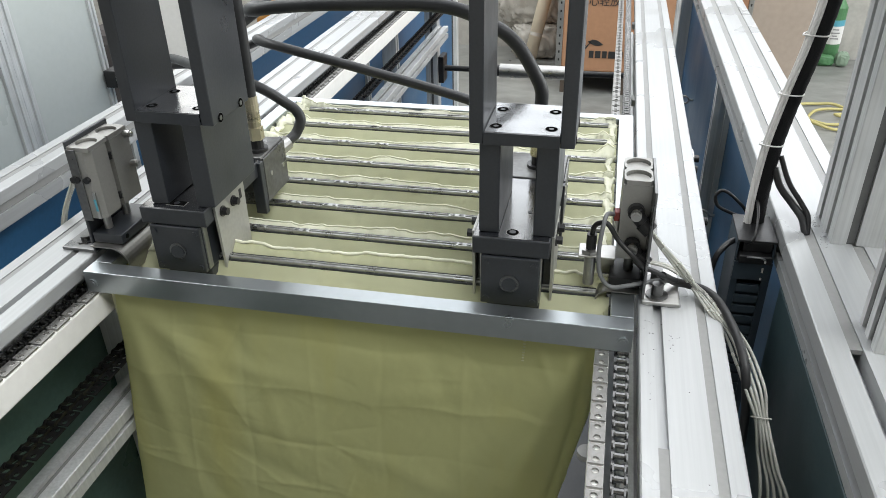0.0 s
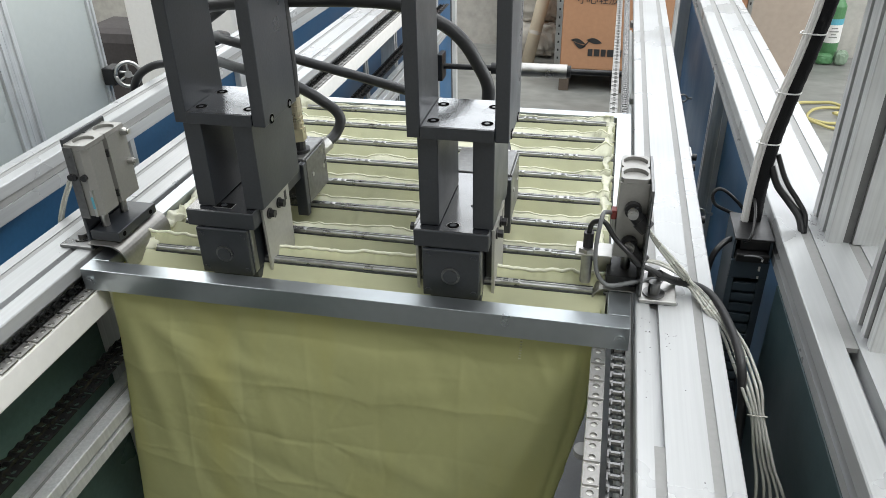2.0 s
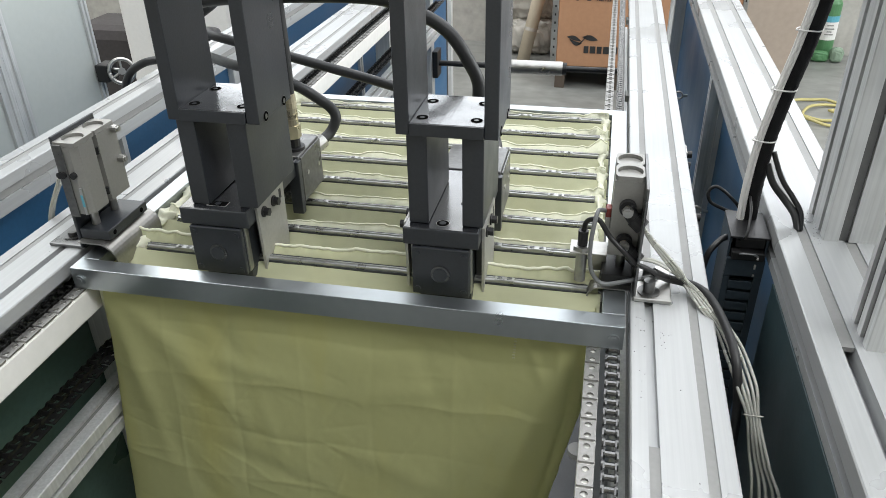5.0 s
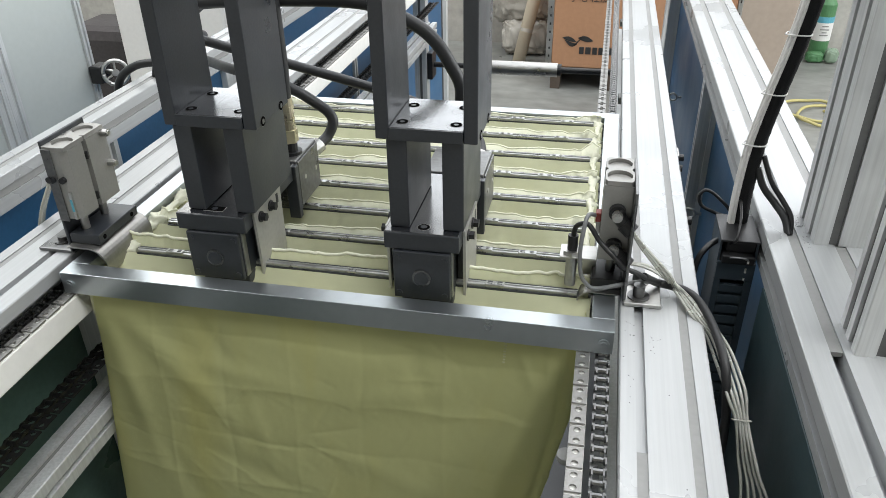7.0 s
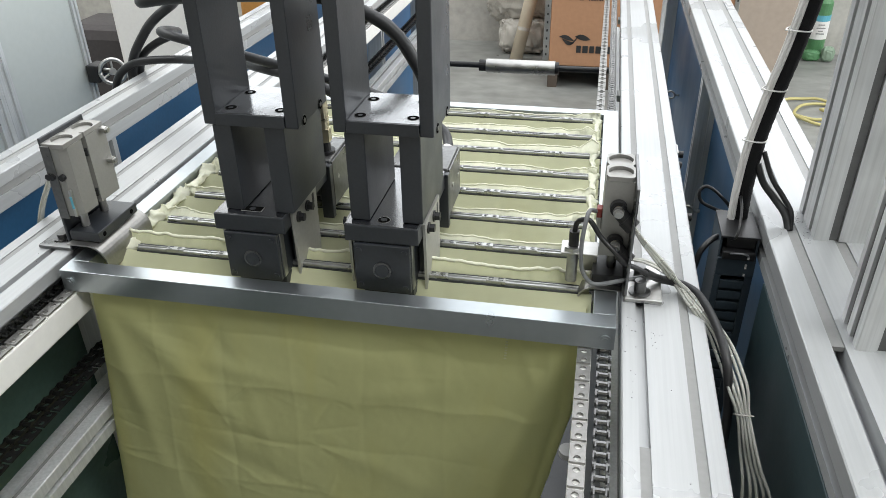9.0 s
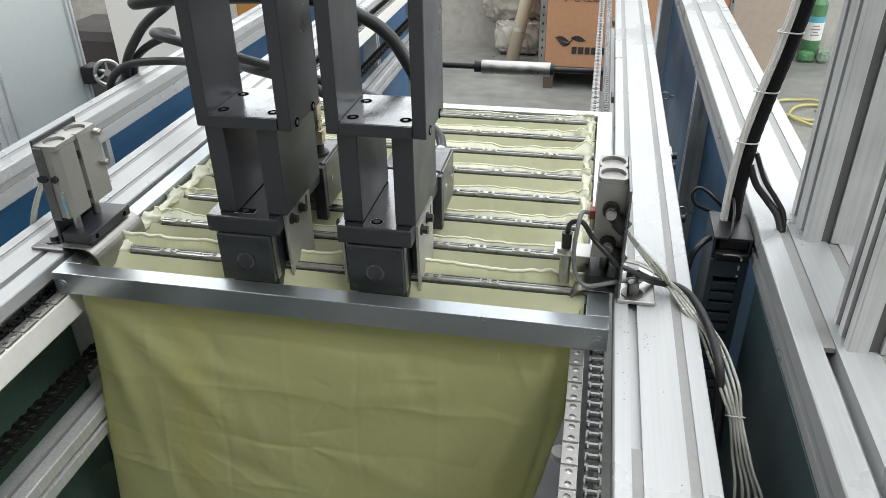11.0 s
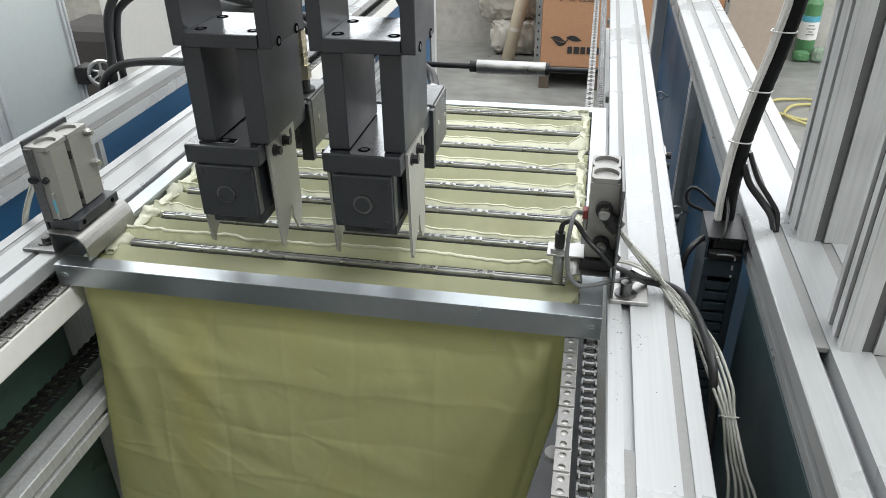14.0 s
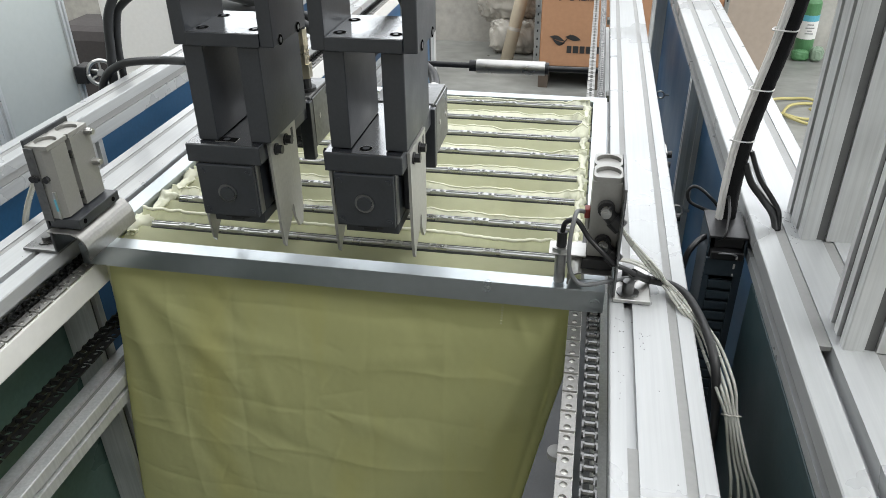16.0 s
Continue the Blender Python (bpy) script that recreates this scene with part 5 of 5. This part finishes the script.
def crumpled(c, size, seed, square=0.6, deep=0.10):
    """A sack of film: a rounded block with folded ridges, flat on the floor."""
    bm = bmesh.new()
    bmesh.ops.create_icosphere(bm, subdivisions=5, radius=1)
    for v in bm.verts:
        n = v.co.normalized()
        q = Vector([math.copysign(abs(t) ** square, t) for t in n])
        r = 1 + 0.07 * fbm(n.x * 1.8 + seed, n.y * 1.8, n.z * 1.8, 3)
        r += deep * max(0, 1 - 2.2 * abs(fbm(n.x * 2.2 + n.z * 1.3, n.y * 2.2 + seed, n.z * 1.1, 3))) ** 2
        v.co = Vector((c[0] + q.x * size[0] * r, c[1] + q.y * size[1] * r, max(0.0, c[2] + q.z * size[2] * r)))
    return bm


solo("plastic_bag", crumpled((1.565, 4.46, 0.035), (0.050, 0.030, 0.030), 3.0), GREEN, "folded green plastic bag on the floor", "bag", "bags on the floor", smooth=True)
solo("plastic_bag", crumpled((1.660, 4.45, 0.048), (0.036, 0.030, 0.042), 8.0), PALEGREEN, "pale green plastic bag on the floor", "bag", "bags on the floor", smooth=True)
yh = [(1.35 + 0.16 * math.cos(a) + 0.01 * a, 3.55 + 0.14 * math.sin(a * 1.03) - 0.012 * a, 0.012 + 0.004 * (i % 3)) for i, a in enumerate([0.5 * k for k in range(30)])]
solo("yellow_hose", hose(yh + [(1.8, 3.35, 0.012), (2.3, 3.3, 0.012)], 0.008, 8, 4), YELLOWHOSE, "yellow air hose coiled on the concrete floor", "hose")

# wrapped roll leaning on a bundle of film
rl = thing("paper_roll", "cream roll leaning in crumpled clear film", "roll")
part("roll", cyl((-0.258, 4.16, 0.0), (-0.062, 4.36, 0.95), 0.040, 24), ROLL, rl, "cream roll", smooth=True)
part("tape", cyl((-0.218, 4.20, 0.19), (-0.214, 4.204, 0.21), 0.0406, 24), WRAP, rl, "band of clear tape")
solo("wrapped_sack", crumpled((-0.235, 4.44, 0.115), (0.155, 0.13, 0.115), 1.5, 0.55, 0.12), WRAP, "sack of crumpled grey film on the floor", "sack", "wrapped sacks", smooth=True)
solo("wrapped_sack", crumpled((-0.27, 4.45, 0.36), (0.20, 0.12, 0.16), 5.5, 0.7, 0.16), WRAP, "sack of crumpled grey film lying on another sack", "sack", "wrapped sacks", smooth=True)

# white guard cabinet beside the machine
gc = thing("guard_cabinet", "pale grey panelled cabinet with silver frame", "cabinet")
part("panel", box(-1.34, -1.31, 1.135, 1.452, 0.0, 2.0, 0.002), PANEL, gc, "pale grey panel")
part("panel", box(-1.34, -1.31, 0.20, 1.045, 0.0, 2.0, 0.002), PANEL, gc, "pale grey panel")
for y0, y1 in ((1.452, 1.478), (1.09, 1.134), (1.046, 1.089)):
    part("frame_post", extrude([(-1.345, y0), (-1.302, y0), (-1.302, y0 + (y1 - y0) * 0.35), (-1.308, y0 + (y1 - y0) * 0.35), (-1.308, y0 + (y1 - y0) * 0.65), (-1.302, y0 + (y1 - y0) * 0.65), (-1.302, y1), (-1.345, y1)], "z", 0.0, 2.0), ALU_Z, gc, "silver frame post")
lt = part("latch", box(-1.302, -1.262, 1.44, 1.50, 0.69, 0.745, 0.004), PLASTIC, gc, "black latch block")
gw = thing("hand_wheel", "round chrome hand wheel beside the black latch", "hand wheel")
wc, wn = Vector((-1.228, 1.468, 0.722)), Vector((0.62, -0.74, 0.25)).normalized()
wu = wn.cross(Vector((0, 0, 1))).normalized()
wv = wn.cross(wu)
ring_pts = [wc + (wu * math.cos(a) + wv * math.sin(a)) * 0.037 for a in [2 * math.pi * k / 20 for k in range(21)]]
part("rim", hose(ring_pts, 0.0062, 10, 2), STEEL, gw, "bright chrome rim")
part("hub", cyl(wc - wn * 0.010, wc + wn * 0.006, 0.011, 18), STEEL, gw)
for k in range(3):
    a = 0.5 + 2.094 * k
    part("spoke", cyl(wc, wc + (wu * math.cos(a) + wv * math.sin(a)) * 0.036, 0.0036, 8), STEEL, gw)
part("stem", cyl((-1.262, 1.475, 0.722), wc - wn * 0.008, 0.008, 12), STEEL, gw)

# things behind the cabinet
solo("white_board", box(-1.98, -1.42, 2.6, 2.64, 0.0, 1.4, 0.02), WHITE, "white sheet standing on the floor", "board")
solo("folded_cloth", box(-2.42, -1.99, 2.75, 3.1, 0.0, 0.50, 0.06), DARK, "dark grey folded cloth on the floor", "cloth")
solo("orange_carton", box(-1.40, -1.05, 2.75, 3.05, 0.0, 0.72, 0.01), ORANGE, "orange-brown carton on the floor", "carton")


# ---- motion ----
def motions():
    xs_r = [(0.0, 0.1715), (0.25, 0.1700), (0.5, 0.1635), (1.0, 0.1475), (1.5, 0.1310), (2.0, 0.1140), (2.3, 0.1100), (2.6, 0.1095), (6.5, 0.1105), (6.7, 0.1085), (7.0, 0.1010), (7.5, 0.0830), (8.0, 0.0670), (8.4, 0.0590), (8.7, 0.0585)]
    xs_l = [(0.0, -0.1960), (0.25, -0.1945), (0.5, -0.1880), (1.0, -0.1720), (1.5, -0.1560), (2.0, -0.1370), (2.3, -0.1345), (2.6, -0.1340), (6.5, -0.1340), (6.7, -0.1325), (7.0, -0.1260), (7.5, -0.1065), (8.0, -0.0910), (8.4, -0.0840), (8.7, -0.0835)]
    up = [(13.0, 0.0), (13.1, 0.010), (13.2, 0.034), (13.3, 0.066), (13.4, 0.077), (13.5, LIFT), (16.0, LIFT)]
    for head, xs in ((head_right, xs_r), (head_left, xs_l)):
        walk(head, [(t, pose(x, 0, 0)) for t, x in xs] + [(t, pose(xs[-1][1], 0, z)) for t, z in up])
    for ob in moving:
        walk(ob, [(t, pose(0, 0, z)) for t, z in ((0.0, 0.0), (13.3, 0.0), (13.4, 0.007), (13.5, 0.017), (13.6, 0.019), (16.0, 0.019))])
    for ob, t in pressed:
        walk(ob, [(0.0, pose(0, 0, -0.006)), (t, pose(0, 0, -0.006)), (t + 0.2, pose(0, 0, 0)), (16.0, pose(0, 0, 0))])
    go = [(0.0, 0.0), (13.8, 0.0), (13.9, 0.004), (14.0, 0.019), (14.1, 0.038), (14.2, 0.054), (14.3, 0.062), (14.4, ADV), (16.0, ADV)]
    for ob, s in ((filt, 1), (chain_right, 1), (chain_left, 1), (chain_return, -1)):
        walk(ob, [(t, pose(0, s * y, 0)) for t, y in go])


motions()
